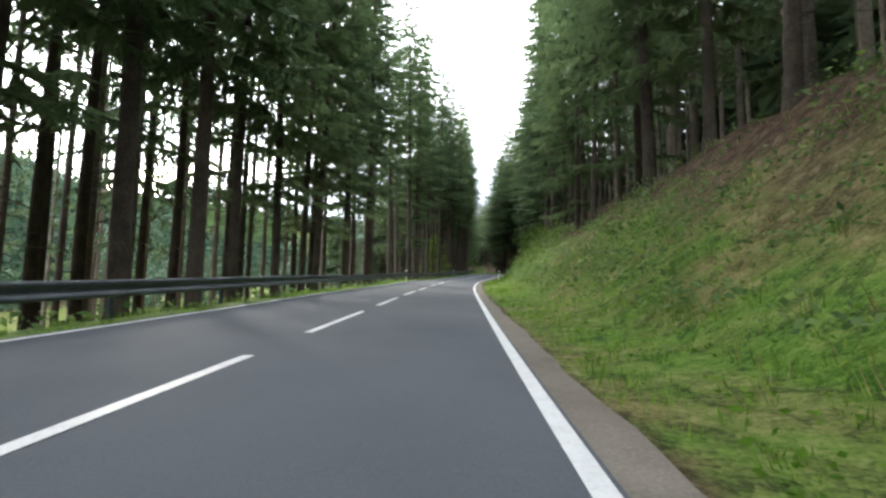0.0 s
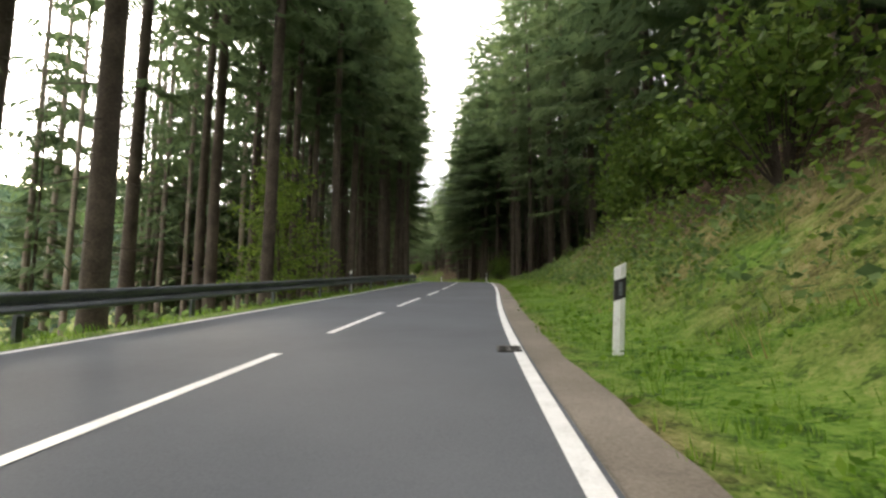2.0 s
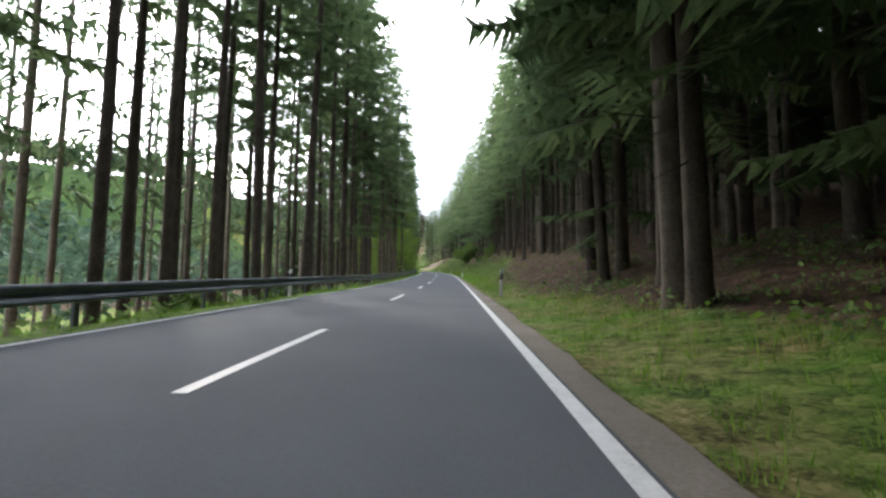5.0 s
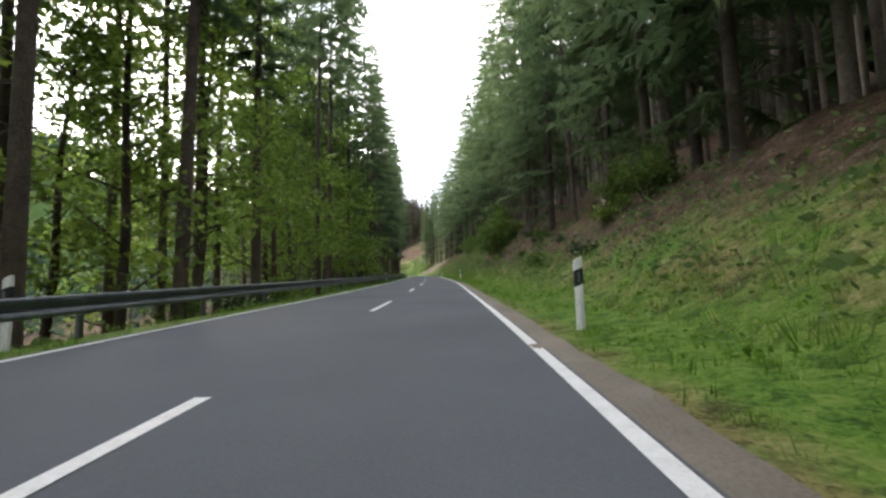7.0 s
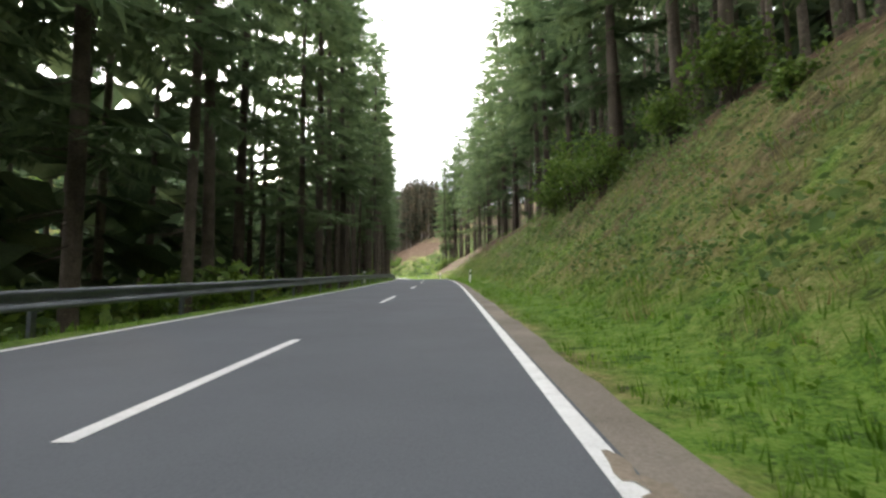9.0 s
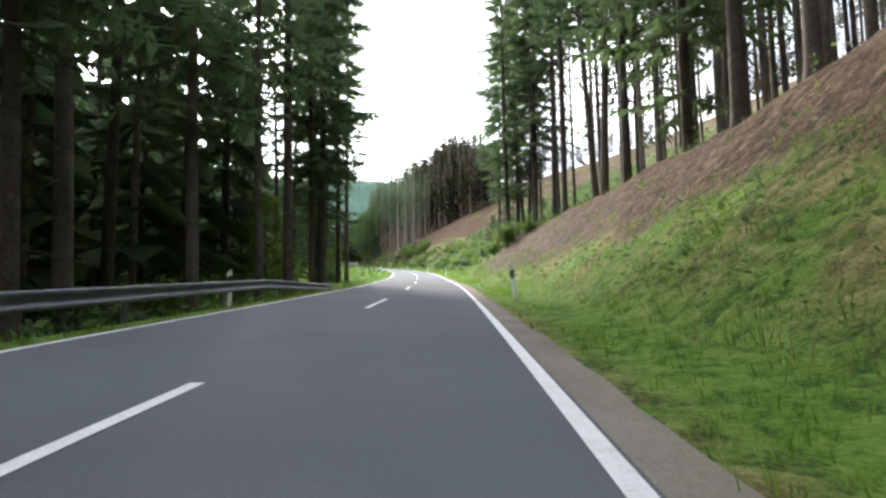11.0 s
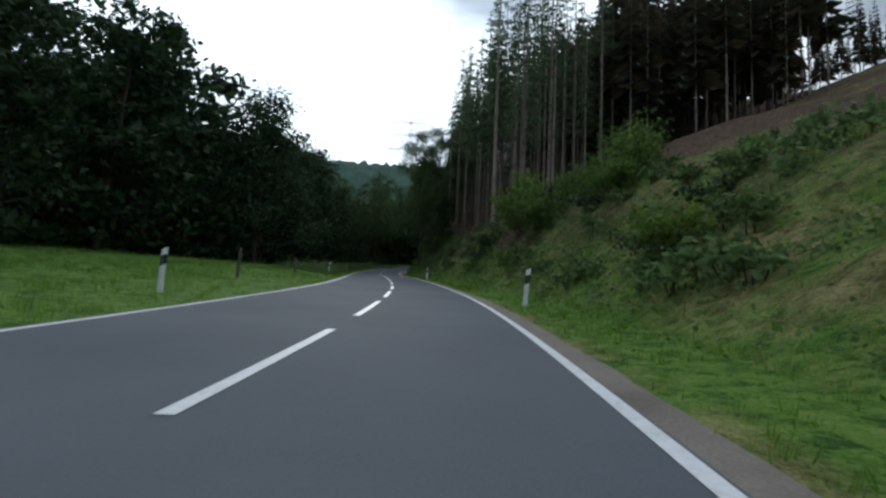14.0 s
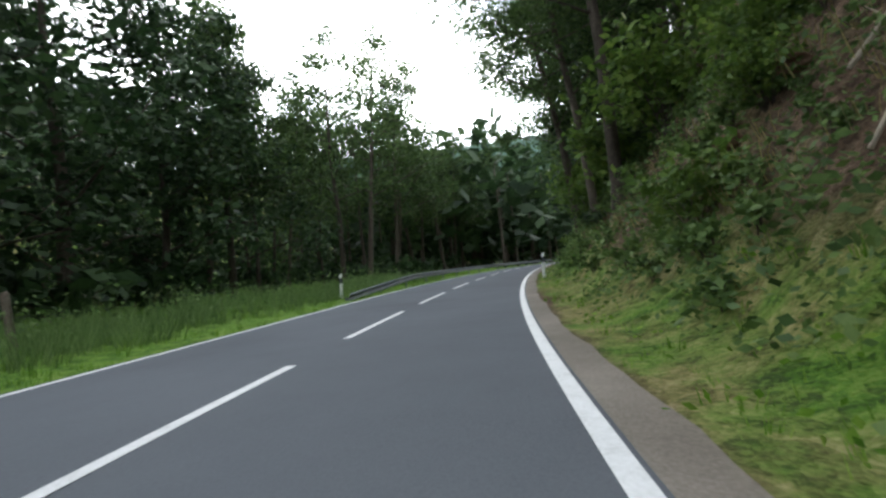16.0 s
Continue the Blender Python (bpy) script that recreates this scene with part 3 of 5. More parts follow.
TALL = [tree_kind("spruce", dict(tall=t, bare=b, spread=w, girth=g, whorls=n, per=5, dead=30, fine=6), NEEDLES)
        for t, b, w, g, n in ((33, 8.5, 3.0, 0.2, 23), (34, 10, 2.9, 0.23, 23), (31, 6.5, 3.1, 0.18, 23), (33, 9, 3.3, 0.25, 24))]
EDGE = [tree_kind("spruce", dict(tall=t, bare=b, spread=w, girth=g, whorls=n, per=5, dead=10, fine=6), NEEDLES)
        for t, b, w, g, n in ((30, 3.0, 3.6, 0.2, 25), (27, 1.8, 3.4, 0.18, 24), (31, 3.8, 3.7, 0.22, 25))]
BARE = [tree_kind("spruce", dict(tall=t, bare=b, spread=w, girth=g, whorls=n, per=5, dead=45), NEEDLES)
        for t, b, w, g, n in ((33, 13, 3.4, 0.17, 19), (31, 14, 3.2, 0.14, 17), (33, 12, 3.5, 0.19, 19))]
SPARSE = [tree_kind("spruce", dict(tall=t, bare=b, spread=w, girth=g, whorls=n, per=5, dead=60, fine=8, fringe=(0.15, 0.6)), NEEDLES)
          for t, b, w, g, n in ((31, 9.5, 2.6, 0.2, 21), (29, 11, 2.4, 0.17, 19))]


def plant(kinds, s, d, size, label, group, lean=0.8):
    trunk, crown = kinds[int(rng.integers(len(kinds)))]
    ob = tagged(new("spruce_tree"), label, "tree", group)
    x, y, z = road_xyz(s, d, float(height(s, d)) - 0.1).tolist()
    ob.matrix_world = pose(x, y, z, rng.normal(0, lean), rng.normal(0, lean), rng.uniform(0, 360)) @ Matrix.Scale(size, 4)
    part_mesh("trunk", trunk, ob), part_mesh("crown", crown, ob)
    return ob


def row(s0, s1, gap, off, side, wander=0.8, skip=0.0):
    """Places along a side of the road; off: metres beyond the edge line, a number or a function of s."""
    out, s = [], s0
    while s < s1:
        o = off(s) if callable(off) else off
        if rng.random() >= skip:
            q = o + rng.uniform(-wander, wander)
            out.append((s + rng.uniform(-0.3, 0.3) * gap, LINE_R + q if side > 0 else -LINE_L - q))
        s += gap * rng.uniform(0.8, 1.2)
    return out


def right_edge(s):
    return float(np.interp(s, [-40, 78, 90, 118, 126, 144, 156, 330, 372], [7.2, 6.8, 4.6, 4.8, 3.8, 3.9, 6.2, 7.2, 7.6]))


AIRY = [tree_kind("spruce", dict(tall=t, bare=b, spread=w, girth=g, whorls=n, per=6, dead=40, fine=6, fringe=(0.15, 0.6)), NEEDLES)
        for t, b, w, g, n in ((32, 3.5, 3.1, 0.19, 24), (30, 5.0, 2.9, 0.17, 22), (33, 6.0, 3.1, 0.21, 23))]
HIGH = [tree_kind("spruce", dict(tall=t, bare=b, spread=w, girth=g, whorls=n, per=5, dead=40), NEEDLES)
        for t, b, w, g, n in ((31, 6.5, 3.4, 0.2, 26), (29, 7.5, 3.2, 0.17, 24))]
WIDE = [tree_kind("spruce", dict(tall=t, bare=b, spread=w, girth=g, whorls=n, per=6, dead=20, fine=7, fringe=(0.1, 0.6)), NEEDLES)
        for t, b, w, g, n in ((31, 5.5, 5.0, 0.24, 24), (32, 6.5, 4.8, 0.22, 24))]
rng = np.random.default_rng(21)
VALLEY = "tall spruce with a bare trunk beside the guard rail"
BANK = "tall dark green spruce at the forest edge above the bank"
SIDE = "spruces on the valley side"
back_rows = []
for s, d in row(-14, 35, 2.8, 2.8, -1) + row(-14, 24, 4.0, 6.5, -1) + row(-14, 24, 5.0, 10.5, -1):
    if d < -8.5:
        back_rows.append((s, d))
    else:
        plant(AIRY, s, d, rng.uniform(0.88, 1.08), VALLEY, SIDE)
for s, d in row(24, 34, 5.5, 6.5, -1, 1.0):
    back_rows.append((s, d))
back_rows += row(194, 236, 5.0, 6.8, -1, 0.8) + row(189, 207, 3.4, 9.0, -1, 0.8) + row(66, 74, 2.7, 4.2, -1, 0.5)
for s, p in ((51, 4.4), (53.5, 3.2)):
    plant(AIRY, s, -LINE_L - p, rng.uniform(0.95, 1.1), VALLEY, SIDE)
for s, d in row(35, 43, 2.2, 3.2, -1, 0.9) + [(45.2, -LINE_L - 3.2), (47.3, -LINE_L - 3.0)] + row(36, 43, 3.5, 6.0, -1, 0.8):
    plant(SPARSE, s, d, rng.uniform(0.9, 1.1), "slender spruce with a bare trunk and thin crown", SIDE)
back_rows += row(57, 72, 4.6, 5.2, -1, 0.8) + row(74, 88, 3.4, 6.5, -1, 1.0) + row(74, 112, 3.4, 4.6, -1, 0.6) + row(228, 262, 3.6, 6.5, -1, 1.0) + row(234, 272, 4.0, 10, -1, 1.2)
for s, p, k in ((73, 18.5, 0.6), (76, 14, 0.55), (79, 17, 0.65), (82, 14.5, 0.55), (86, 17, 0.65)):
    plant(EDGE, s, -LINE_L - p, k, "young dark spruce with boughs down to the ground", SIDE)
for s, d in row(50, 62, 3.2, 2.5, -1, 0.6) + [(66, -LINE_L - 2.3)] + row(73, 88, 2.8, 2.4, -1, 0.6):
    plant(TALL, s, d, rng.uniform(0.95, 1.1), VALLEY, SIDE)
back_rows += row(88, 188, 3.2, 6.2, -1, 1.2) + row(250, 344, 4.2, 7.0, -1, 1.3)
for s, d in row(88, 134, 2.1, 2.5, -1, 0.8) + row(134, 192, 2.7, 2.4, -1, 0.7):
    plant((SPARSE, AIRY)[int(rng.integers(2))] if s > 165 else SPARSE if rng.random() < 0.2 else BARE, s, d, rng.uniform(0.9, 1.08), VALLEY, SIDE)
for s, d in row(192, 216, 4.2, 3.0, -1, 0.9) + row(194, 212, 5, 7, -1, 1.0) + row(218, 246, 7.5, 3.0, -1, 0.9):
    plant(SPARSE if s < 217 else BARE if s < 226 else AIRY, s, d, rng.uniform(0.9, 1.08), VALLEY, SIDE)
for s, d in row(246, 367, 3.4, 2.9, -1, 0.8):
    plant((AIRY, TALL, TALL)[int(rng.integers(3))], s, d, rng.uniform(0.88, 1.1), "tall dark spruce beside the guard rail", SIDE)
for s, d in row(-10, 86, 3.5, right_edge, 1, 0.7) + row(200, 350, 3.5, right_edge, 1, 0.6):
    plant(EDGE if rng.random() < (0.8 if s < 250 else 0.45) else HIGH, s, d, rng.uniform(0.98, 1.12) if 45 < s < 90 else rng.uniform(0.88, 1.08), BANK, "spruces on the bank")
for s, d in row(148, 200, 3.4, right_edge, 1, 0.8):
    plant(HIGH, s, d, rng.uniform(0.92, 1.1), BANK, "spruces on the bank")
for s, d in row(118, 150, 3.4, right_edge, 1, 0.8) + row(122, 150, 5.0, 8.2, 1, 0.9):
    plant(EDGE if rng.random() < 0.7 else HIGH, s, d, rng.uniform(1.05, 1.2), BANK, "spruces on the bank")
for s, d in row(88, 118, 4.2, right_edge, 1, 0.9) + row(90, 120, 4.4, 9.2, 1, 1.0):
    plant(TALL, s, d, rng.uniform(1.1, 1.3), "mature spruce with a thick bare trunk on mossy grass", "spruces on the bank")
back_rows += row(344, 373, 4.4, 8.0, -1, 1.0)
for s, d in row(362, 373, 3.6, 4.8, -1, 0.8):
    plant(AIRY, s, d, rng.uniform(0.85, 1.1), "dark spruce with low boughs at the forest's end", SIDE)
for s, q in ((383.5, 9.4),):
    plant(SPARSE, s, LINE_R + q, rng.uniform(0.9, 1.05), "bare-trunked spruce on the eroded bank", "spruces on the bank", 3.0)
for s, p in ((386, 17), (390, 19), (394, 18), (407, 20), (411, 22)):
    plant(EDGE, s, -LINE_L - p, rng.uniform(0.85, 1.0), "dark spruce at the meadow's edge", SIDE)
for s, q, k in ((114, 2.9, 1.22), (109.5, 3.5, 1.15), (120.5, 2.0, 1.25)):
    plant(WIDE, s, LINE_R + q, k, "very tall dark spruce with long boughs over the road", "spruces on the bank")
for s, q in ((118, 3.2), (122.5, 2.9), (128, 3.1), (134, 3.0), (141, 3.2)):
    plant(WIDE, s, LINE_R + q, rng.uniform(0.95, 1.08), "broad dark spruce with long boughs over the road", "spruces on the bank")
for s, p in ((108, 2.5), (118, 2.2), (127, 2.3)):
    plant(WIDE, s, -LINE_L - p, rng.uniform(0.95, 1.06), "broad dark spruce with long boughs over the guard rail", SIDE)
for s, q in ((366, 7.2), (369.5, 5.6), (372.5, 7.0), (374, 9.0)):
    plant(AIRY, s, LINE_R + q, rng.uniform(0.9, 1.05), BANK, "spruces on the bank")
for s, q in ((377.5, 5.9), (379.5, 7.2)):
    plant(TALL, s, LINE_R + q, rng.uniform(0.85, 0.95), "tall bare-trunked spruce at the edge of the eroded bank", "spruces on the bank", 2.5)
for s, d in row(350, 374, 3.2, 7.4, 1, 0.8):
    plant(SPARSE, s, d, rng.uniform(0.95, 1.1), "bare-trunked spruce on the eroded bank", "spruces on the bank", 2.0)


# --- joined stands of trees, shrubs and grass
rng = np.random.default_rng(22)


def merged(name, protos, places, mats, label, category, kind="stuff"):
    """One object out of many placed copies. protos: lists of (verts, triangles, material number); places: rows of x, y, z, turn, size, which."""
    vs, fs, ms, base = [], [], [], 0
    for x, y, z, a, k, w in places:
        v, f, m = protos[int(w) % len(protos)]
        c, s = math.cos(a) * k, math.sin(a) * k
        p = np.empty_like(v)
        p[:, 0], p[:, 1], p[:, 2] = v[:, 0] * c - v[:, 1] * s + x, v[:, 0] * s + v[:, 1] * c + y, v[:, 2] * k + z
        vs.append(p), fs.append(f + base), ms.append(m)
        base += len(v)
    v, f, m = np.concatenate(vs), np.concatenate(fs), np.concatenate(ms)
    me = bpy.data.meshes.new(name)
    me.vertices.add(len(v)), me.loops.add(3 * len(f)), me.polygons.add(len(f))
    me.vertices.foreach_set("co", v.ravel())
    me.loops.foreach_set("vertex_index", f.ravel().astype(np.int32))
    me.polygons.foreach_set("loop_start", np.arange(0, 3 * len(f), 3, dtype=np.int32))
    for mt in mats:
        me.materials.append(mt)
    me.polygons.foreach_set("material_index", m.astype(np.int32))
    me.update(calc_edges=True)
    return tagged(new(name, me), label, category, kind=kind)


def proto(*pieces):
    """Joins (verts, faces, material number) pieces into triangle arrays."""
    vs, fs, ms, base = [], [], [], 0
    for v, f, m in pieces:
        t = [(q[0], q[i], q[i + 1]) for q in f for i in range(1, len(q) - 1)]
        vs.append(np.asarray(v, float).reshape(-1, 3)), fs.append(np.asarray(t, int).reshape(-1, 3) + base), ms.append(np.full(len(t), m))
        base += len(v)
    return np.concatenate(vs), np.concatenate(fs), np.concatenate(ms)


def far_conifer(tall, bare, spread, girth, whorls, per):
    v, f = [], []
    tube(v, f, [(0, 0, -0.5), (0, 0, tall * 0.5), (0, 0, tall)], [girth, girth * 0.7, 0.02], 5)
    cv, cf = [], []
    for w in range(whorls):
        u = w / whorls
        z, reach = bare + (tall - bare) * u, spread * (1 - u) ** 0.8 + 0.2
        for b in range(per):
            a = 6.283 * (b + rng.uniform(-0.3, 0.3)) / per + w * 1.7
            ln = reach * rng.uniform(0.6, 1.2)
            o, sd = np.array([math.cos(a), math.sin(a), 0]), np.array([-math.sin(a), math.cos(a), 0])
            r0 = np.array([0, 0, z + rng.uniform(-0.4, 0.4)])
            e = r0 + o * ln + np.array([0, 0, -ln * rng.uniform(0.2, 0.6)])
            m = r0 + o * ln * 0.55
            wd = ln * 0.32
            k = len(cv)
            cv += [tuple(r0), tuple(m + sd * wd - np.array([0, 0, 0.25 * wd])), tuple(e), tuple(m - sd * wd - np.array([0, 0, 0.25 * wd])), tuple(m - np.array([0, 0, wd * 1.4]))]
            cf += [(k, k + 1, k + 2), (k, k + 2, k + 3), (k, k + 4, k + 2)]
    return proto((v, f, 0), (cv, cf, 1))


def stand_conifer(tall, bare, spread, girth, whorls, per):
    """A tree inside the stand: a bare stem, dead twigs and narrow drooping sprays."""
    v, f = [], []
    tube(v, f, [(0, 0, -0.5), (0, 0, 0.4), (0.05, 0, tall * 0.5), (0, 0.03, tall)], [girth * 1.3, girth, girth * 0.7, 0.02], 6)
    for _ in range(7):
        z, a, ln = rng.uniform(2, bare + 2), rng.uniform(0, 6.283), rng.uniform(0.4, 1.5)
        tube(v, f, [(0, 0, z), (ln * math.cos(a), ln * math.sin(a), z - 0.2 * ln)], [0.02, 0.006], 3)
    cv, cf = [], []
    for w in range(whorls):
        u = w / whorls
        z, reach = bare + (tall - bare) * u, spread * (1 - u) ** 0.8 + 0.2
        for b in range(per):
            a = 6.283 * (b + rng.uniform(-0.3, 0.3)) / per + w * 1.7
            ln = reach * rng.uniform(0.6, 1.2)
            o, sd = np.array([math.cos(a), math.sin(a), 0]), np.array([-math.sin(a), math.cos(a), 0])
            r0 = np.array([0, 0, z + rng.uniform(-0.4, 0.4)])
            drop = rng.uniform(0.2, 0.6)
            for i in range(5):
                t = 0.2 + 0.18 * i
                c = r0 + o * ln * t - np.array([0, 0, ln * drop * t])
                for sg in (-1, 1):
                    k = len(cv)
                    wd = ln * 0.28 * (1.15 - t) + 0.15
                    cv += [tuple(c), tuple(c + o * wd * 0.4), tuple(c + sg * sd * wd * rng.uniform(0.6, 1.1) + o * wd * 0.5 - np.array([0, 0, wd * rng.uniform(0.2, 1.0)]))]
                    cf.append((k, k + 1, k + 2))
    return proto((v, f, 0), (cv, cf, 1))


STAND = [stand_conifer(t, b, w, 0.17, n, 6) for t, b, w, n in ((28, 8, 2.9, 11), (30, 11, 2.7, 10), (26, 7, 2.9, 11), (29, 13, 2.5, 9))]
FAR = [far_conifer(t, b, w, 0.2, n, 6) for t, b, w, n in ((24, 3, 3.0, 13), (26, 5, 2.9, 12), (22, 3, 3.0, 13), (25, 6, 2.8, 12))]
STAND_BACK = []
for t, b, w, g, n in ((30, 7, 2.9, 0.18, 16), (31, 10, 2.8, 0.2, 15), (29, 12, 2.7, 0.17, 14)):
    (tv, tf), (cv, cf) = conifer(rng, t, b, w, g, n, 5, 10, 4)
    STAND_BACK.append(proto((tv, tf, 0), (cv, cf, 1)))
SLIM = [far_conifer(t, b, w, 0.14, n, 6) for t, b, w, n in ((23, 7, 2.6, 13), (25, 10, 2.4, 12), (19, 5, 2.5, 12), (22, 11, 2.2, 10), (26, 9, 2.7, 13))]
THIN = [far_conifer(t, b, w, 0.13, n, 5) for t, b, w, n in ((22, 4, 2.0, 14), (24, 7, 1.8, 12), (18, 2.5, 2.1, 13), (21, 10, 1.5, 8))]


def on_ground(spots, kinds, lo=0.85, hi=1.12, sink=0.05):
    spots = np.asarray(spots, float)
    xyz = road_xyz(spots[:, 0], spots[:, 1], height(spots[:, 0], spots[:, 1]) - sink)
    n = len(spots)
    return np.column_stack([xyz, rng.uniform(0, 6.283, n), rng.uniform(lo, hi, n), rng.integers(0, kinds, n)])


def field(s0, s1, q0, q1, gap, side, keep=1.0):
    out = []
    for s in np.arange(s0, s1, gap):
        for q in np.arange(q0, q1, gap):
            if rng.random() < keep:
                o = q + rng.uniform(-0.4, 0.4) * gap
                out.append((s + rng.uniform(-0.4, 0.4) * gap, LINE_R + o if side > 0 else -LINE_L - o))
    return out


PALE_BARK = material("pale_bark", [(0.06, 0.05, 0.042), (0.14, 0.118, 0.1), (0.26, 0.225, 0.19)], 1.0, 0.95, 0.5, 9, islands=0.25)
# Darker copy of NEEDLES, with the shade inside the stand put into its colour
DARK_NEEDLES = material("shaded_spruce_needles", [(0.042, 0.068, 0.038), (0.08, 0.123, 0.062), (0.13, 0.175, 0.082)], 0.5, 0.75, 0, 9, 0.2, 0.42, islands=0.22)
DYING = material("dying_spruce_needles", [(0.03, 0.036, 0.024), (0.062, 0.066, 0.04), (0.13, 0.095, 0.062)], 0.3, 0.8, 0, 9, 0.2, 0.2, islands=0.3)
merged("spruce_stand", STAND_BACK, on_ground(back_rows, 3, 0.92, 1.12), [BARK, NEEDLES], "rows of tall spruces behind those at the guard rail", "forest")
inside = field(-40, 352, 22, 34, 4.0, 1, 0.9) + field(78, 160, 16, 26, 3.4, 1, 0.8) + field(-40, 352, 34, 60, 7, 1, 0.9)
first = [(s, d) for s, d in field(-30, 352, 9.5, 22, 3.6, 1, 0.85) if d - LINE_R > right_edge(s) + (5.5 if 84 < s < 155 else 2.6)]
first += [(s, d) for s, d in field(148, 216, 8.4, 14, 2.7, 1, 0.8) if d - LINE_R > right_edge(s) + 1.8]
first += field(350, 378, 10.5, 30, 4.2, 1, 0.7)
merged("spruce_stand", STAND, on_ground(first, 4), [PALE_BARK, DARK_NEEDLES], "dense spruce stand with bare trunks behind the forest edge", "forest")
merged("spruce_stand", STAND, on_ground(field(84, 196, 9.5, 18, 3.4, -1, 0.8) + field(-24, 36, 8, 24, 3.4, -1, 0.85) + field(72, 120, 8.5, 24, 3.5, -1, 0.88) + field(236, 272, 8.5, 24, 3.6, -1, 0.75), 4), [PALE_BARK, DARK_NEEDLES], "bare spruce trunks on the slope down to the valley", "forest")
merged("spruce_stand", FAR, on_ground(inside, 4), [PALE_BARK, DARK_NEEDLES], "dense spruce stand of bare trunks on the hillside", "forest")
merged("spruce_stand", FAR, on_ground(field(272, 352, 9.5, 26, 4.0, -1, 0.85) + field(340, 374, 9.5, 26, 3.8, -1, 0.65) + field(80, 93, 12, 22, 4.4, -1, 0.7) + field(192, 214, 13, 20, 4.5, -1, 0.7), 4), [PALE_BARK, DARK_NEEDLES], "spruce stand on the slope down to the valley", "forest")
thinned = [(s, d) for s, d in field(466, 580, 9, 56, 3.2, 1, 0.92) if s > np.interp(d - LINE_R, [8, 15, 20, 45, 56], [473, 480, 483, 486, 490])]
edge_rows = [(s, d) for s, d in thinned if d - LINE_R < 21] + field(476, 560, 7.5, 11, 3.7, 1, 0.5)
STEMS = [stand_conifer(t, b, w, 0.15, n, 5) for t, b, w, n in ((24, 9, 2.2, 12), (25, 12, 2.1, 10), (22, 7, 2.2, 12), (25, 14, 2.0, 9))]
merged("spruce_stand", STEMS, on_ground(field(348, 372, 14, 34, 3.2, 1, 0.8), 4, 0.85, 1.1), [PALE_BARK, DARK_NEEDLES], "bare pale spruce trunks at the top of the eroded bank", "forest")
merged("spruce_stand", STEMS, on_ground(edge_rows, 4, 0.85, 1.18), [PALE_BARK, DARK_NEEDLES], "tall slender spruces with bare trunks above the bank", "forest")
merged("spruce_stand", SLIM, on_ground([(s, d) for s, d in thinned if d - LINE_R >= 21], 5, 0.85, 1.14), [PALE_BARK, DYING], "thinned greyish brown spruce stand on the hillside", "forest")
merged("spruce_stand", THIN, on_ground(field(362, 540, 66, 78, 3.0, 1, 0.85), 4, 0.26, 0.66), [PALE_BARK, DYING], "ragged line of dying spruces on the ridge", "forest")


# --- broadleaved trees and shrubs
rng = np.random.default_rng(23)


def leaf_quads(rng, centres, spread, count, size, flatness=0.6):
    """Loose leaf sprays round the centres."""
    n = len(centres) * count
    c = np.repeat(np.asarray(centres, float), count, axis=0) + rng.normal(0, 1, (n, 3)) * np.asarray(spread)
    a = rng.normal(0, 1, (n, 3)) * [1, 1, flatness]
    a /= np.linalg.norm(a, axis=1)[:, None] + 1e-9
    b = np.cross(a, rng.normal(0, 1, (n, 3)))
    b /= np.linalg.norm(b, axis=1)[:, None] + 1e-9
    k = size * rng.uniform(0.5, 1.3, n)[:, None]
    v = np.stack([c - a * k, c + b * k * 0.55 - a * k * 0.1, c + a * k, c - b * k * 0.55 + a * k * 0.1], 1).reshape(-1, 3)
    i = np.arange(n)[:, None] * 4
    f = np.concatenate([i + [0, 1, 2], i + [0, 2, 3]])
    return v, f


def broadleaf(rng, tall, girth, limbs, spread, low, count, size):
    v, f, tips = [], [], []
    lean = rng.normal(0, 0.04, 2)

    def ax(z):
        return np.array([lean[0] * z, lean[1] * z + 0.15 * math.sin(z * 0.5), z])
    zs = [-0.4, 0, 0.5, tall * 0.25, tall * 0.5, tall * 0.75, tall * 0.95]
    tube(v, f, [ax(z) for z in zs], [girth * 1.5, girth * 1.25, girth, girth * 0.85, girth * 0.6, girth * 0.32, 0.02], 7)
    for i in range(limbs):
        u = low + (1 - low) * (i + rng.uniform(0, 1)) / limbs
        z = tall * u * 0.92
        a = i * 2.4 + rng.uniform(-0.4, 0.4)
        ln = spread * (1.05 - 0.75 * (u - low) / (1 - low)) * rng.uniform(0.7, 1.15)
        p = ax(z)
        o = np.array([math.cos(a), math.sin(a), 0])
        m = p + o * ln * 0.5 + np.array([0, 0, ln * 0.22])
        e = p + o * ln + np.array([0, 0, ln * rng.uniform(0.15, 0.5)])
        tube(v, f, [p, m, e], [girth * 0.34 * (1.2 - u), girth * 0.2 * (1.2 - u), 0.012], 4)
        tips += [m * 0.4 + e * 0.6, e, p * 0.45 + m * 0.55]
        for _ in range(3):
            t = m + (e - m) * rng.uniform(0.1, 0.9) + rng.normal(0, 1, 3) * ln * 0.22
            tube(v, f, [m, t], [girth * 0.1, 0.01], 3)
            tips.append(t)
    tips.append(ax(tall * 0.97))
    lv, lf = leaf_quads(rng, tips, (spread * 0.115, spread * 0.115, spread * 0.075), count, size)
    return (v, f), (lv, lf)


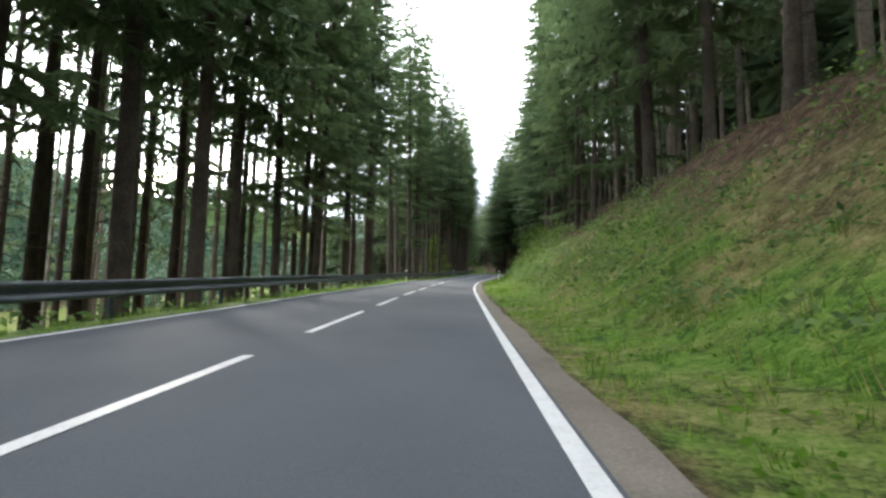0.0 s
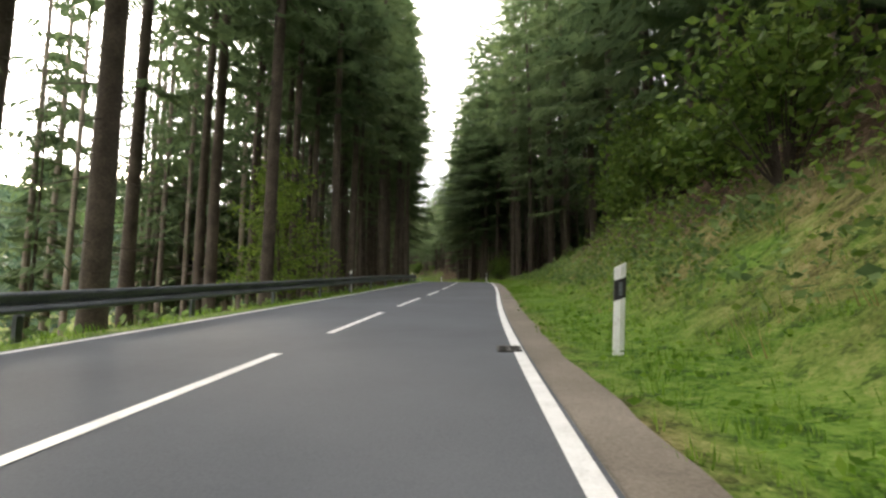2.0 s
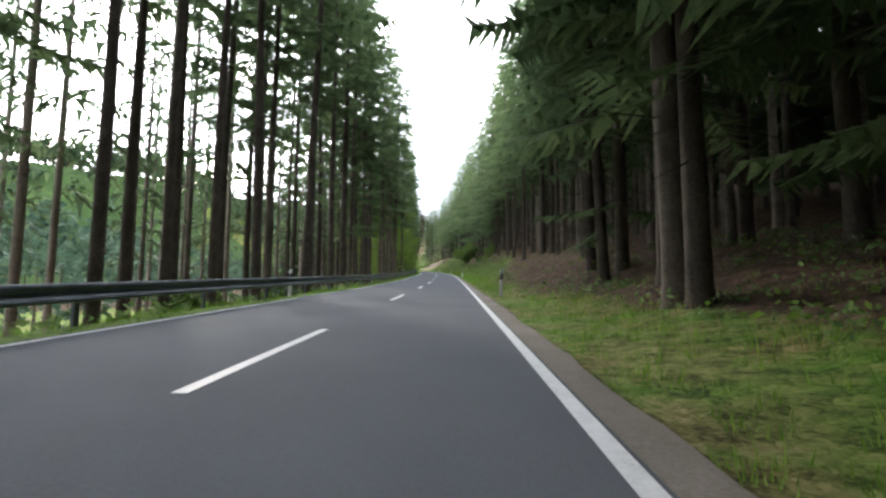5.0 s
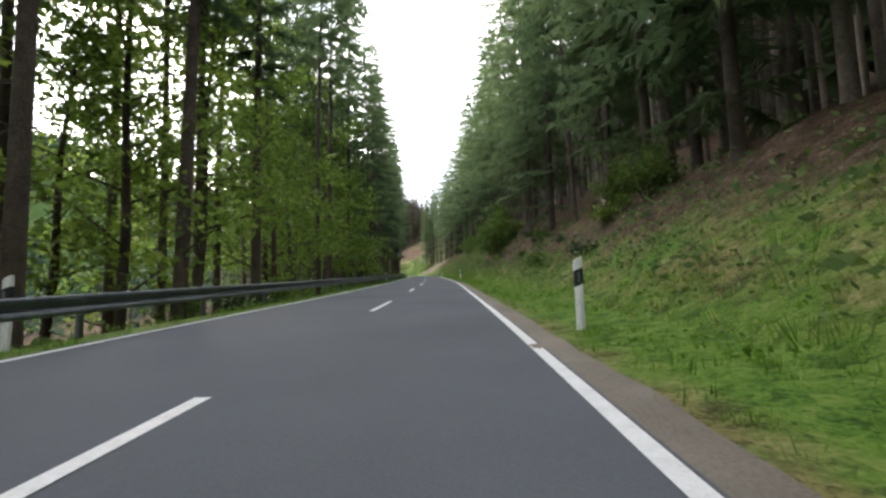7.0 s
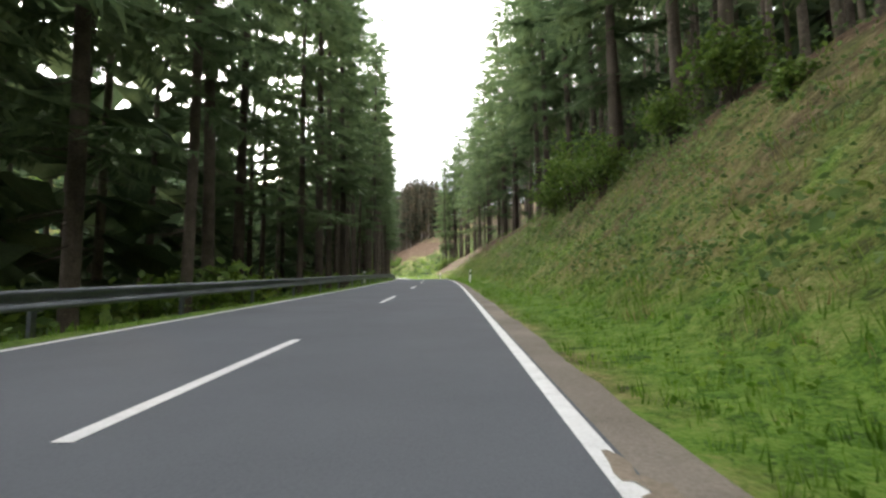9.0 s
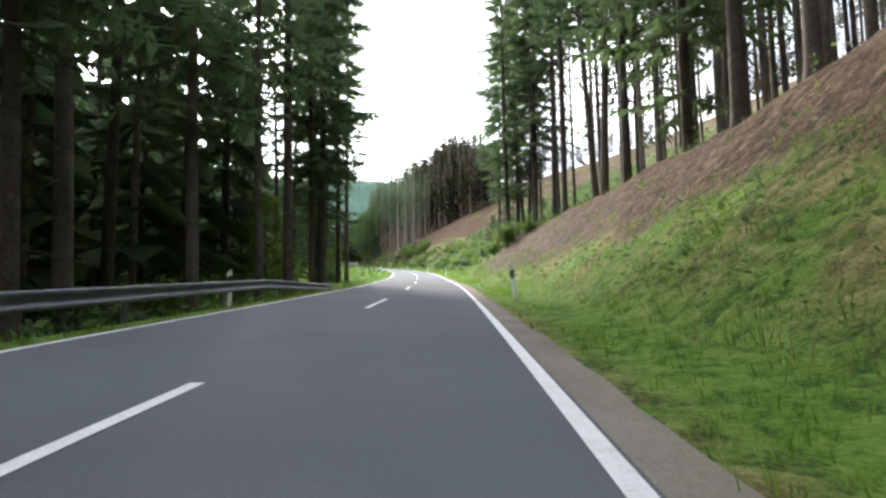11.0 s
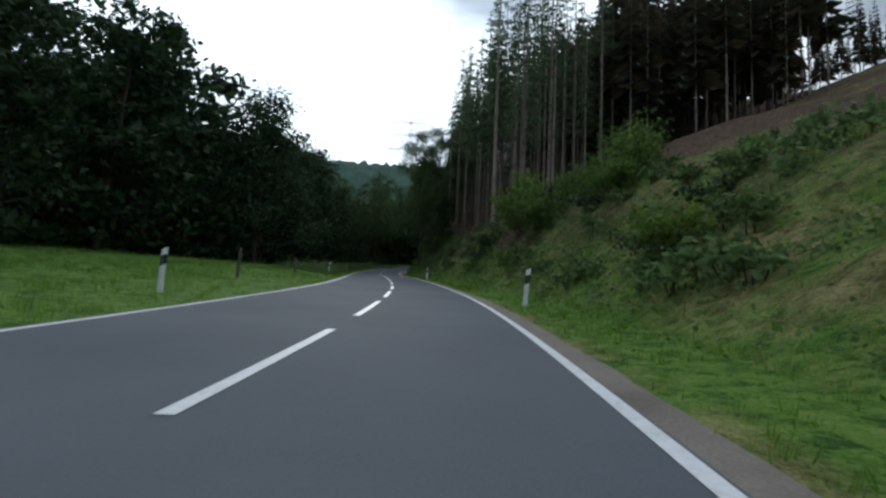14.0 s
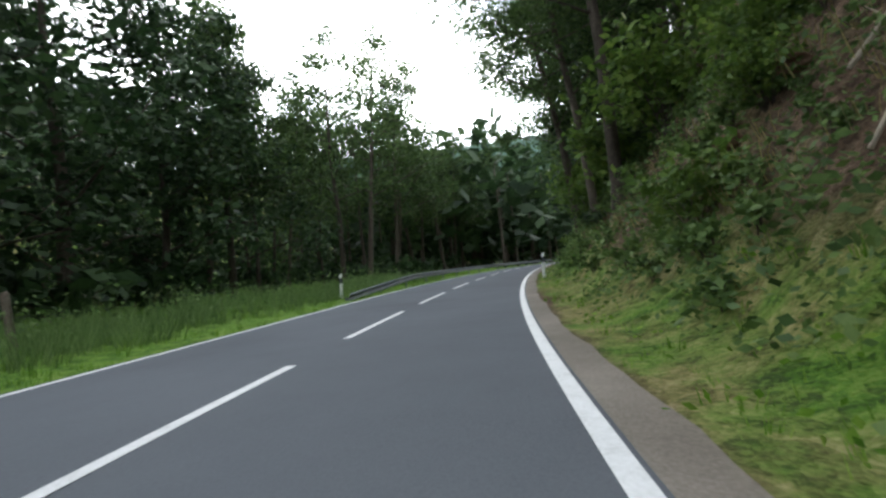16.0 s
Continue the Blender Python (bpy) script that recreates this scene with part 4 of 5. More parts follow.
def bush(rng, tall, wide, stems, count, size):
    v, f, tips = [], [], []
    for i in range(stems):
        a, r = rng.uniform(0, 6.283), rng.uniform(0.2, 1) * wide
        h = tall * rng.uniform(0.55, 1.0) * (1.1 - 0.4 * r / wide)
        e = np.array([math.cos(a) * r, math.sin(a) * r, h])
        m = e * [0.45, 0.45, 0.55]
        tube(v, f, [(0.08 * math.cos(a), 0.08 * math.sin(a), -0.15), m, e], [0.022, 0.015, 0.005], 3)
        tips += [m, e, (m + e) / 2, e * [0.8, 0.8, 0.75]]
    lv, lf = leaf_quads(rng, tips, (wide * 0.16, wide * 0.16, tall * 0.1), count, size)
    return (v, f), (lv, lf)


FRESH = material("fresh_leaves", [(0.065, 0.115, 0.018), (0.135, 0.22, 0.034), (0.22, 0.3, 0.055)], 0.8, 0.55, 0, 7, 0.3, 0.58, islands=0.3)
# The valley's haze is mixed into this bluish leaf colour
HAZY = material("leaves_painted_haze", [(0.024, 0.05, 0.034), (0.052, 0.092, 0.058), (0.086, 0.13, 0.082)], 0.25, 0.7, 0, 3, 0.2, 0.4, islands=0.3)
DEEP = material("deep_green_leaves", [(0.012, 0.028, 0.012), (0.03, 0.06, 0.022), (0.055, 0.095, 0.035)], 0.6, 0.6, 0, 7, 0.3, 0.3, islands=0.3)


def broad_kind(mat, **spec):
    (v, f), (lv, lf) = broadleaf(rng, **spec)
    return mesh_of("trunk", v, f, BARK, True), mesh_of("crown", lv, lf, mat)


BEECH = [broad_kind(FRESH, tall=t, girth=g, limbs=n, spread=w, low=lo, count=46, size=0.14) for t, g, n, w, lo in ((15, 0.16, 17, 4.2, 0.12), (12, 0.12, 15, 3.8, 0.1), (17, 0.18, 18, 4.5, 0.2))]
MILD = material("alder_leaves", [(0.025, 0.05, 0.015), (0.058, 0.1, 0.03), (0.1, 0.15, 0.045)], 0.6, 0.6, 0, 7, 0.3, 0.42, islands=0.3)
ALDER = [broad_kind(MILD, tall=t, girth=g, limbs=n, spread=w, low=lo, count=42, size=0.13) for t, g, n, w, lo in ((15, 0.15, 16, 3.6, 0.3), (13, 0.12, 15, 3.2, 0.35), (17, 0.17, 17, 4.0, 0.3))]
OAK = [broad_kind(DEEP, tall=t, girth=g, limbs=n, spread=w, low=lo, count=30, size=0.24) for t, g, n, w, lo in ((16, 0.2, 20, 5.0, 0.05), (14, 0.18, 18, 4.6, 0.04))]
OAK_FINE = [broad_kind(DEEP, tall=t, girth=g, limbs=n, spread=w, low=lo, count=58, size=0.17) for t, g, n, w, lo in ((16, 0.2, 21, 5.0, 0.05), (14, 0.18, 19, 4.6, 0.04))]
BIRCH = [broad_kind(DEEP, tall=6.5, girth=0.06, limbs=14, spread=1.7, low=0.3, count=34, size=0.085)]


def plant_broad(kinds, s, d, size, name, label, group):
    trunk, crown = kinds[int(rng.integers(len(kinds)))]
    ob = tagged(new(name), label, "tree", group)
    x, y, z = road_xyz(s, d, float(height(s, d)) - 0.1).tolist()
    ob.matrix_world = pose(x, y, z, rng.normal(0, 1.5), rng.normal(0, 1.5), rng.uniform(0, 360)) @ Matrix.Scale(size, 4)
    part_mesh("trunk", trunk, ob), part_mesh("crown", crown, ob)


for s, d in row(206, 238, 5.0, 4.5, -1, 1.2) + row(200, 240, 8, 9.0, -1, 1.5):
    plant_broad(BEECH, s, d, rng.uniform(0.8, 1.1) if s < 232 else rng.uniform(1.05, 1.25), "beech_tree", "broadleaved tree with bright yellow-green leaves and spreading limbs", "broadleaved trees behind the rail")
for s, d, k in ((364.5, -LINE_L - 2.9, 0.22), (366.5, -LINE_L - 3.6, 0.24)):
    plant_broad(BEECH, s, d, k, "beech_tree", "young bright green broadleaved sapling at the forest's end", "broadleaved trees behind the rail")
young = [(69.5, -LINE_L - 3.5), (71.5, -LINE_L - 4.5), (73.5, -LINE_L - 5.4)] + row(355, 362, 4, 5.5, -1, 1.0)
for s, d in young:
    plant_broad(BEECH, s, d, rng.uniform(0.45, 0.6), "beech_tree", "young broadleaved tree with yellow-green leaves", "broadleaved trees behind the rail")
for s, d in row(534, 580, 3.4, 9.0, -1, 1.6) + row(536, 574, 4.4, 14, -1, 2.0):
    plant_broad(ALDER, s, d, rng.uniform(0.98, 1.15) if s < 546 else rng.uniform(1.2, 1.4), "alder_tree", "dark green broadleaved tree with slender trunks at the meadow's edge", "trees along the stream")
for s, d in row(372, 420, 6.0, 27, -1, 2.0) + row(420, 494, 4.8, 21, -1, 2.0) + row(492, 536, 3.8, 11.0, -1, 1.6):
    plant_broad(OAK if s < 491 else OAK_FINE, s, d, rng.uniform(1.1, 1.22) if s < 449 else rng.uniform(1.1, 1.3) if s < 470 else rng.uniform(1.25, 1.5) if s < 492 else rng.uniform(1.2, 1.45) if s < 530 else rng.uniform(1.0, 1.12), "oak_tree", "tall dark green broadleaved tree at the meadow's edge", "trees along the stream")
for s, q, k in ((500, 4.6, 0.45), (505, 5.2, 0.5),  (536, 5.6, 0.7), (544, 5.0, 0.9)):
    plant_broad(OAK, s, LINE_R + q, k, "oak_tree", "leafy young broadleaved tree overhanging the bank", "trees over the bank")
ALDER_OVER = [broad_kind(MILD, tall=t, girth=g, limbs=n, spread=w, low=lo, count=200, size=0.075) for t, g, n, w, lo in ((15, 0.15, 17, 3.8, 0.3), (13, 0.13, 16, 3.6, 0.28))]
for s, q, k in ((505, 2.7, 1.35), (509.5, 4.2, 1.35), (513, 3.2, 1.1), (526, 2.9, 1.3), (531, 2.9, 1.15), (537, 2.6, 1.3), (544, 2.8, 1.35), (552, 3.0, 1.3)):
    plant_broad(ALDER_OVER, s, LINE_R + q, k, "alder_tree", "broadleaved tree overhanging the road from the bank", "trees over the bank")
for s, d in row(530, 580, 4.2, 7.4, 1, 1.0) + row(484, 528, 6.0, 9, 1, 1.0):
    plant(EDGE if s > 526 else SPARSE, s, d, rng.uniform(0.8, 1.0), "dark spruce above the steep bank", "spruces on the steep bank")
for s, p, k in ((484, 18.5, 1.55), (490, 20.5, 1.65), (496, 17.5, 1.6)):
    plant_broad(OAK, s, -LINE_L - p, k, "oak_tree", "tall dark green broadleaved tree at the meadow's edge", "trees along the stream")
plant_broad(BIRCH, 402, LINE_R + 12.5, 1.1, "birch_tree", "slender young birch with an airy crown on the cleared slope", "birches")
for s, q in ((408, 20), (423, 15), (404, 9.5)):
    plant_broad(BIRCH, s, LINE_R + q, rng.uniform(0.5, 0.8), "birch_tree", "small young birch on the cleared slope", "birches")


def round_crown(tall, wide, count, size, low=0.35):
    """A far tree: a stem and a crown of leaf sprays over a few lobes."""
    v, f = [], []
    tube(v, f, [(0, 0, -0.5), (0, 0, tall * 0.7)], [0.16, 0.06], 4)
    lobes = [(wide * 0.5 * math.cos(a), wide * 0.5 * math.sin(a), tall * h) for a, h in zip(np.arange(9) * 2.4, rng.uniform(low, 0.85, 9))] + [(0, 0, tall * 0.9)]
    lv, lf = leaf_quads(rng, lobes, (wide * 0.2, wide * 0.2, tall * 0.07), count, size)
    return proto((v, f, 0), (lv, lf, 1))


CANOPY = [round_crown(t, w, 8, 1.0) for t, w in ((15, 4.6), (13, 4.2), (17, 4.8), (11, 4.0))]
WOOD_FAR = [round_crown(t, w, 10, 0.85, 0.12) for t, w in ((15, 4.8), (13, 4.4), (17, 5.0), (11, 4.2))]
WOOD_NEAR = [round_crown(t, w, 34, 0.42, 0.1) for t, w in ((15, 4.8), (13, 4.4), (16, 5.0))]
merged("broadleaved_wood", WOOD_NEAR, on_ground(field(366, 500, 28, 44, 5.5, -1, 0.9) + field(488, 522, 16, 33, 4.6, -1, 0.92), 3, 1.15, 1.48), [BARK, DEEP], "dark broadleaved trees along the wood's edge", "forest")
merged("broadleaved_wood", WOOD_NEAR, on_ground(field(523, 546, 16, 33, 4.6, -1, 0.88), 3, 0.75, 1.0), [BARK, DEEP], "lower broadleaved trees behind the stream", "forest")
merged("broadleaved_wood", WOOD_FAR, on_ground(field(352, 420, 45, 90, 6, -1, 0.9) + field(576, 640, 19, 33, 5, -1, 0.92), 4, 0.7, 1.0), [BARK, DEEP], "dark broadleaved wood rising behind the meadow", "forest")
merged("broadleaved_wood", WOOD_FAR, on_ground(field(420, 562, 44, 80, 6.5, -1, 0.9), 4, 1.25, 1.6), [BARK, DEEP], "tall dark broadleaved wood rising behind the meadow", "forest")
merged("broadleaved_wood", CANOPY, on_ground(field(360, 640, 90, 190, 10, -1, 0.95), 4, 0.9, 1.3), [BARK, DEEP], "dark broadleaved wood on the hill above the meadow", "forest")
merged("broadleaved_wood", CANOPY, on_ground( field(-120, 345, 84, 285, 12.5, -1, 0.95), 4, 1.05, 1.6), [BARK, HAZY], "haze-tinted green wood across the valley", "forest")
merged("broadleaved_wood", WOOD_NEAR, on_ground(field(534, 576, 18, 34, 4.6, -1, 0.9), 3, 0.5, 0.72), [BARK, MILD], "green trees behind the alders", "forest")
VALE = [round_crown(t, w, 19, 0.48, 0.1) for t, w in ((9, 3.6), (11, 4.0), (7, 3.2))]
merged("broadleaved_wood", WOOD_FAR, on_ground(field(576, 670, 4, 14, 4.5, -1, 0.9), 4, 1.35, 1.75), [BARK, DEEP], "dark trees crowding the bend of the road", "forest")
merged("broadleaved_wood", VALE, on_ground(field(-30, 345, 34, 84, 8.5, -1, 0.6), 3, 0.8, 1.2), [BARK, HAZY], "light green trees and thickets in the valley below the road, haze-tinted", "forest")
merged("broadleaved_wood", WOOD_FAR, on_ground(field(556, 640, 14, 40, 5.5, -1, 0.8) + field(560, 700, 12, 60, 7, 1, 0.8) + field(600, 760, 8, 60, 7, -1, 0.8), 4, 0.8, 1.2), [BARK, DEEP], "dark wood closing the valley ahead", "forest")


def bush_proto(tall, wide, stems, count, size):
    (v, f), (lv, lf) = bush(rng, tall, wide, stems, count, size)
    return proto((v, f, 0), (lv, lf, 1))


def bush_kind(mat, **spec):
    (v, f), (lv, lf) = bush(rng, **spec)
    return mesh_of("branchwork", v, f, BARK), mesh_of("foliage", lv, lf, mat)


HAZEL = [bush_kind(LEAVES, tall=t, wide=w, stems=n, count=20, size=0.115) for t, w, n in ((2.6, 1.6, 22), (3.4, 1.8, 26), (1.8, 1.5, 18))]

THICKET = [bush_kind(LEAVES, tall=t, wide=w, stems=n, count=22, size=0.105) for t, w, n in ((2.9, 1.9, 26), (2.6, 2.1, 24))]
LOW = [bush_kind(m, tall=t, wide=w, stems=12, count=11, size=0.16) for m, t, w in ((LEAVES, 1.9, 1.6), (DEEP, 1.6, 1.7), (FRESH, 2.2, 1.5))]


def plant_bush(s, q, size, label="leafy green shrub on the bank", kinds=HAZEL):
    d = LINE_R + q if q > 0 else -LINE_L + q
    stems, leaves = kinds[int(rng.integers(len(kinds)))]
    ob = tagged(new("shrub"), label, "shrub", "shrubs along the road")
    x, y, z = road_xyz(s, d, float(height(s, d)) - 0.05).tolist()
    ob.matrix_world = pose(x, y, z, 0, 0, rng.uniform(0, 360)) @ Matrix.Scale(size, 4)
    part_mesh("branchwork", stems, ob), part_mesh("foliage", leaves, ob)


for s, q, k in ((106, 3.2, 0.8), (109, 3.9, 0.9), (112, 4.3, 0.8), (58, 4.6, 1.0), (62, 5.4, 1.0), (48, 5.6, 0.8), (66, 5.5, 1.1), (237, 4.2, 1.1), (239, 4.8, 1.5), (241.5, 5.2, 1.4), (243, 4.4, 0.9),
                (269, 6.6, 0.75), (272, 6.4, 0.7), (276, 5.4, 0.9), (279, 5.6, 1.1), (282, 5.8, 1.1), (286, 5.8, 0.9), (66, 5.6, 1.2), (69, 6.2, 1.3), (72, 5.8, 1.2), (74, 6.4, 1.3), (208, 5.8, 0.8), (212, 6.2, 0.7),
                (364, 6.0, 0.6), (368, 5.2, 0.7), (374, 5.0, 0.7), (462, 5.0, 0.9), (465, 5.4, 1.2), (468, 5.6, 1.3), (471, 5.8, 1.0),
                (456, 6.0, 0.8), (500, 5.0, 1.0), (504, 4.5, 1.1), (516, 3.9, 0.5), (518.5, 3.3, 0.4), (520, 4.4, 0.8), (524, 3.9, 1.2), (528, 3.6, 1.3), (533, 3.2, 1.2), (538, 3.4, 1.4), (545, 3.4, 1.3)):
    plant_bush(s, q, k)
for s, q, k in ((461, 7.4, 0.75), (459, 8.4, 0.95), (457, 7.4, 0.9), (251, 6.4, 0.75), (253.5, 6.6, 0.9), (256, 6.8, 0.8)):
    plant_bush(s, q, k, "tall dense hazel shrub on the bank", THICKET)
for _ in range(26):
    plant_bush(rng.uniform(206, 268), rng.uniform(3.0, 6.2), rng.uniform(0.25, 0.5), "low leafy shrub on the bank", LOW)
for _ in range(34):
    plant_bush(rng.uniform(498, 548), rng.uniform(2.2, 6.2), rng.uniform(0.3, 0.6), "low brambly shrub on the steep bank", LOW)
for _ in range(80):
    plant_bush(rng.uniform(382, 472), rng.uniform(2.8, 12.0), rng.uniform(0.3, 0.75), "low brambly shrub on the slope", LOW)
for s in np.arange(150, 350, 6.0):
    plant_bush(s + rng.uniform(-2, 2), -rng.uniform(2.2, 5.0), rng.uniform(0.5, 0.9), "low leafy shrub behind the guard rail", LOW)


# --- grass, weeds and brambles
rng = np.random.default_rng(24)


def tuft(n, tall, wide, blade):
    v, f = [], []
    for i in range(n):
        a, r = rng.uniform(0, 6.283), rng.uniform(0, wide)
        x, y, h = r * math.cos(a), r * math.sin(a), tall * rng.uniform(0.5, 1.1)
        o = rng.uniform(0, 6.283)
        bx, by = math.cos(o) * blade, math.sin(o) * blade
        k = len(v)
        ln = rng.uniform(0.2, 0.6) * h
        v += [(x - bx, y - by, -0.03), (x + bx, y + by, -0.03), (x + ln * math.cos(a), y + ln * math.sin(a), h)]
        f.append((k, k + 1, k + 2))
    return proto((v, f, 0))


def weed(n, tall, wide, size):
    v, f = leaf_quads(rng, [(0, 0, tall * 0.5)], (wide, wide, tall * 0.3), n, size, 0.5)
    return proto((v, f, 0))


def strew(s0, s1, q0, q1, per_m2, side, near=None):
    n = int((s1 - s0) * (q1 - q0) * per_m2)
    s, q = rng.uniform(s0, s1, n), rng.uniform(q0, q1, n)
    d = LINE_R + q if side > 0 else -LINE_L - q
    clump = np.sin(s * 1.3 + q * 2.1) + np.sin(s * 0.37 - q * 1.1 + 1) + rng.normal(0, 0.7, n)
    keep = clump > -0.9
    if near is not None:
        keep &= near(s, d)
    return np.column_stack([s[keep], d[keep]])


GRASS = material("grass_blades", [(0.066, 0.14, 0.016), (0.125, 0.24, 0.028), (0.22, 0.33, 0.06)], 0.5, 0.75, 0, 6, 0.1, 0.6, islands=0.35)
DRY = material("dry_grass", [(0.14, 0.13, 0.045), (0.25, 0.215, 0.09), (0.38, 0.32, 0.16)], 0.5, 0.7, 0, 6, 0.2, 0.5, islands=0.35)
WEED = material("weed_leaves", [(0.062, 0.112, 0.038), (0.12, 0.195, 0.065), (0.19, 0.27, 0.1)], 0.4, 0.6, 0, 6, 0.25, 0.5, islands=0.35)
SHORT = [tuft(8, 0.12, 0.15, 0.007) for _ in range(5)]
LONG = [tuft(9, 0.24, 0.22, 0.007) for _ in range(5)]
LEAFY = [weed(16, 0.26, 0.2, 0.046) for _ in range(5)]
COARSE = [weed(9, 0.26, 0.2, 0.075) for _ in range(5)]


def grassy(s, d):
    return rng.random(len(s)) < (grass_share(s, d) + 0.12) * np.where((s > 503) & (d > 0), 0.4, 1.0)


merged("verge_grass", SHORT, on_ground(strew(-4, 545, 0.5, 2.4, 14, 1, grassy), 5, 0.7, 1.3, 0.0), [GRASS], "short green grass on the road verge", "grass")
merged("verge_grass", SHORT, on_ground(strew(-4, 545, 0.2, 1.6, 8, -1), 5, 0.8, 1.6, 0.0), [GRASS], "green grass along the far edge of the road", "grass")
merged("bank_grass", LONG, on_ground(strew(-4, 560, 2.0, 7.5, 7, 1, grassy), 5, 0.6, 1.3, 0.0), [GRASS], "tall grass on the bank", "grass")
merged("bank_grass", LONG, on_ground(strew(-4, 560, 1.8, 7.5, 2.5, 1, grassy), 5, 0.6, 1.2, 0.0), [DRY], "dry yellow grass stalks on the bank", "grass")
merged("bank_weeds", COARSE, on_ground(np.concatenate([strew(26, 62, 2.6, 6.8, 5.0, 1), strew(62, 100, 2.2, 6.0, 3.5, 1), strew(185, 262, 2.6, 6.5, 2.2, 1)]), 5, 0.7, 1.5, 0.0), [WEED], "dense leafy weeds covering the bank", "weeds")
CLOVER = [weed(8, 0.1, 0.16, 0.034) for _ in range(4)]
merged("verge_weeds", CLOVER, on_ground(np.concatenate([strew(-2, 112, 0.8, 2.8, 7, 1, grassy), strew(156, 275, 0.8, 2.8, 7, 1, grassy), strew(342, 532, 0.8, 2.8, 7, 1, grassy)]), 4, 0.7, 1.4, 0.0), [GRASS], "low clover and plantain in the verge", "weeds")
NETTLE = [weed(30, 0.85, 0.3, 0.065) for _ in range(3)]
LIGHT_WEED = material("light_weed_leaves", [(0.07, 0.12, 0.02), (0.13, 0.21, 0.035), (0.2, 0.28, 0.06)], 0.4, 0.6, 0, 6, 0.3, 0.45, islands=0.35)
merged("bank_weeds", LEAFY, on_ground(strew(-4, 560, 2.2, 7.0, 1.8, 1, grassy), 5, 0.7, 1.5, 0.0), [LIGHT_WEED], "light green nettles and weeds on the bank", "weeds")
merged("bank_weeds", NETTLE, on_ground(strew(30, 70, 3.2, 6.0, 2.4, 1), 3, 0.8, 1.3, 0.0), [LIGHT_WEED], "tall light green nettles on the bank", "weeds")
merged("bank_weeds", LEAFY, on_ground(np.concatenate([strew(392, 440, 2.6, 9.0, 2.6, 1), strew(440, 503, 2.0, 6.0, 4.0, 1), strew(503, 560, 1.5, 6.5, 4.5, 1)]), 5, 0.8, 1.6, 0.0), [WEED], "dense leafy weeds at the foot of the bank", "weeds")
merged("bank_weeds", LEAFY, on_ground(strew(-4, 560, 2.4, 7.2, 3.4, 1, grassy), 5, 0.7, 1.5, 0.0), [WEED], "leafy weeds and brambles on the bank", "weeds")
BRAMBLE = [bush_proto(t, w, 4, 9, 0.085) for t, w in ((0.55, 0.5), (0.75, 0.6), (0.45, 0.6))]
LEAFAGE = material("bramble_leaves", [(0.04, 0.078, 0.022), (0.082, 0.14, 0.038), (0.135, 0.2, 0.055)], 0.5, 0.6, 0, 7, 0.3, 0.35, islands=0.3)
merged("brambles", BRAMBLE, on_ground(strew(446, 508, 2.6, 7.5, 0.8, 1), 3, 0.7, 1.3, 0.0), [BARK, LEAFAGE], "dark green brambles and ivy covering the bank", "brambles")
merged("brambles", BRAMBLE, on_ground(strew(506, 544, 1.6, 6.5, 2.2, 1), 3, 0.35, 0.95, 0.0), [BARK, LEAFAGE], "patchy brambles on the steep earth bank", "brambles")
merged("undergrowth", [bush_proto(1.8, 1.5, 5, 9, 0.26), bush_proto(1.4, 1.6, 5, 9, 0.26)], on_ground(field(484, 575, 9.5, 32, 3.2, -1, 0.75) + field(372, 486, 19, 31, 3.4, -1, 0.85), 2, 0.8, 1.7), [BARK, DEEP], "dark undergrowth along the wood's edge", "undergrowth")
UMBEL_MATS = [material("weed_stalks", [(0.06, 0.09, 0.03), (0.12, 0.15, 0.06), (0.2, 0.22, 0.1)], 1.0, 0.7, 0, 8, islands=0.3), material("faded_flower_heads", [(0.16, 0.13, 0.1), (0.3, 0.26, 0.22), (0.5, 0.47, 0.42)], 1.0, 0.8, 0, 8, islands=0.4)]


def umbel(tall):
    """A stalk of cow parsley gone to seed, with a few flat flower heads."""
    v, f, hv, hf = [], [], [], []
    tube(v, f, [(0, 0, -0.05), (0.02, 0.01, tall * 0.6), (0.03, 0, tall)], [0.008, 0.006, 0.003], 3)
    for _ in range(4):
        a, z, ln = rng.uniform(0, 6.283), tall * rng.uniform(0.6, 1.0), rng.uniform(0.05, 0.2)
        c = np.array([math.cos(a) * ln + 0.02, math.sin(a) * ln, z + 0.08])
        tube(v, f, [(0.02, 0, z - 0.1), tuple(c)], [0.004, 0.002], 3)
        k = len(hv)
        hv += [tuple(c + 0.05 * np.array([math.cos(t), math.sin(t), rng.uniform(-0.15, 0.15)])) for t in np.arange(5) * 1.2566]
        hf.append(tuple(range(k, k + 5)))
    return proto((v, f, 0), (hv, hf, 1))


merged("bank_weeds", LEAFY, on_ground(np.concatenate([strew(502, 534, 1.3, 6.5, 12, 1), strew(452, 502, 1.9, 6.5, 4, 1)]), 5, 0.7, 1.4, 0.0), [LEAFAGE], "dark green leafy weeds hanging over the steep bank", "weeds")
merged("bank_weeds", LEAFY, on_ground(np.concatenate([strew(236, 300, 2.6, 7.0, 4, 1), strew(-4, 28, 2.2, 6.5, 4, 1)]), 5, 0.8, 1.6, 0.0), [WEED], "patches of leafy weeds on the grassy bank", "weeds")
merged("bank_grass", LONG, on_ground(strew(500, 560, 2.4, 8.5, 5, 1), 5, 0.8, 1.6, 0.0), [DRY], "long dry grass hanging down the steep bank", "grass")
RANK = [tuft(14, 0.75, 0.28, 0.009) for _ in range(4)]
merged("tall_grass", RANK, on_ground(strew(477, 548, 1.5, 5.8, 8, -1), 4, 0.7, 1.25, 0.0), [WEED], "rank bluish green grass along the meadow fence", "grass")
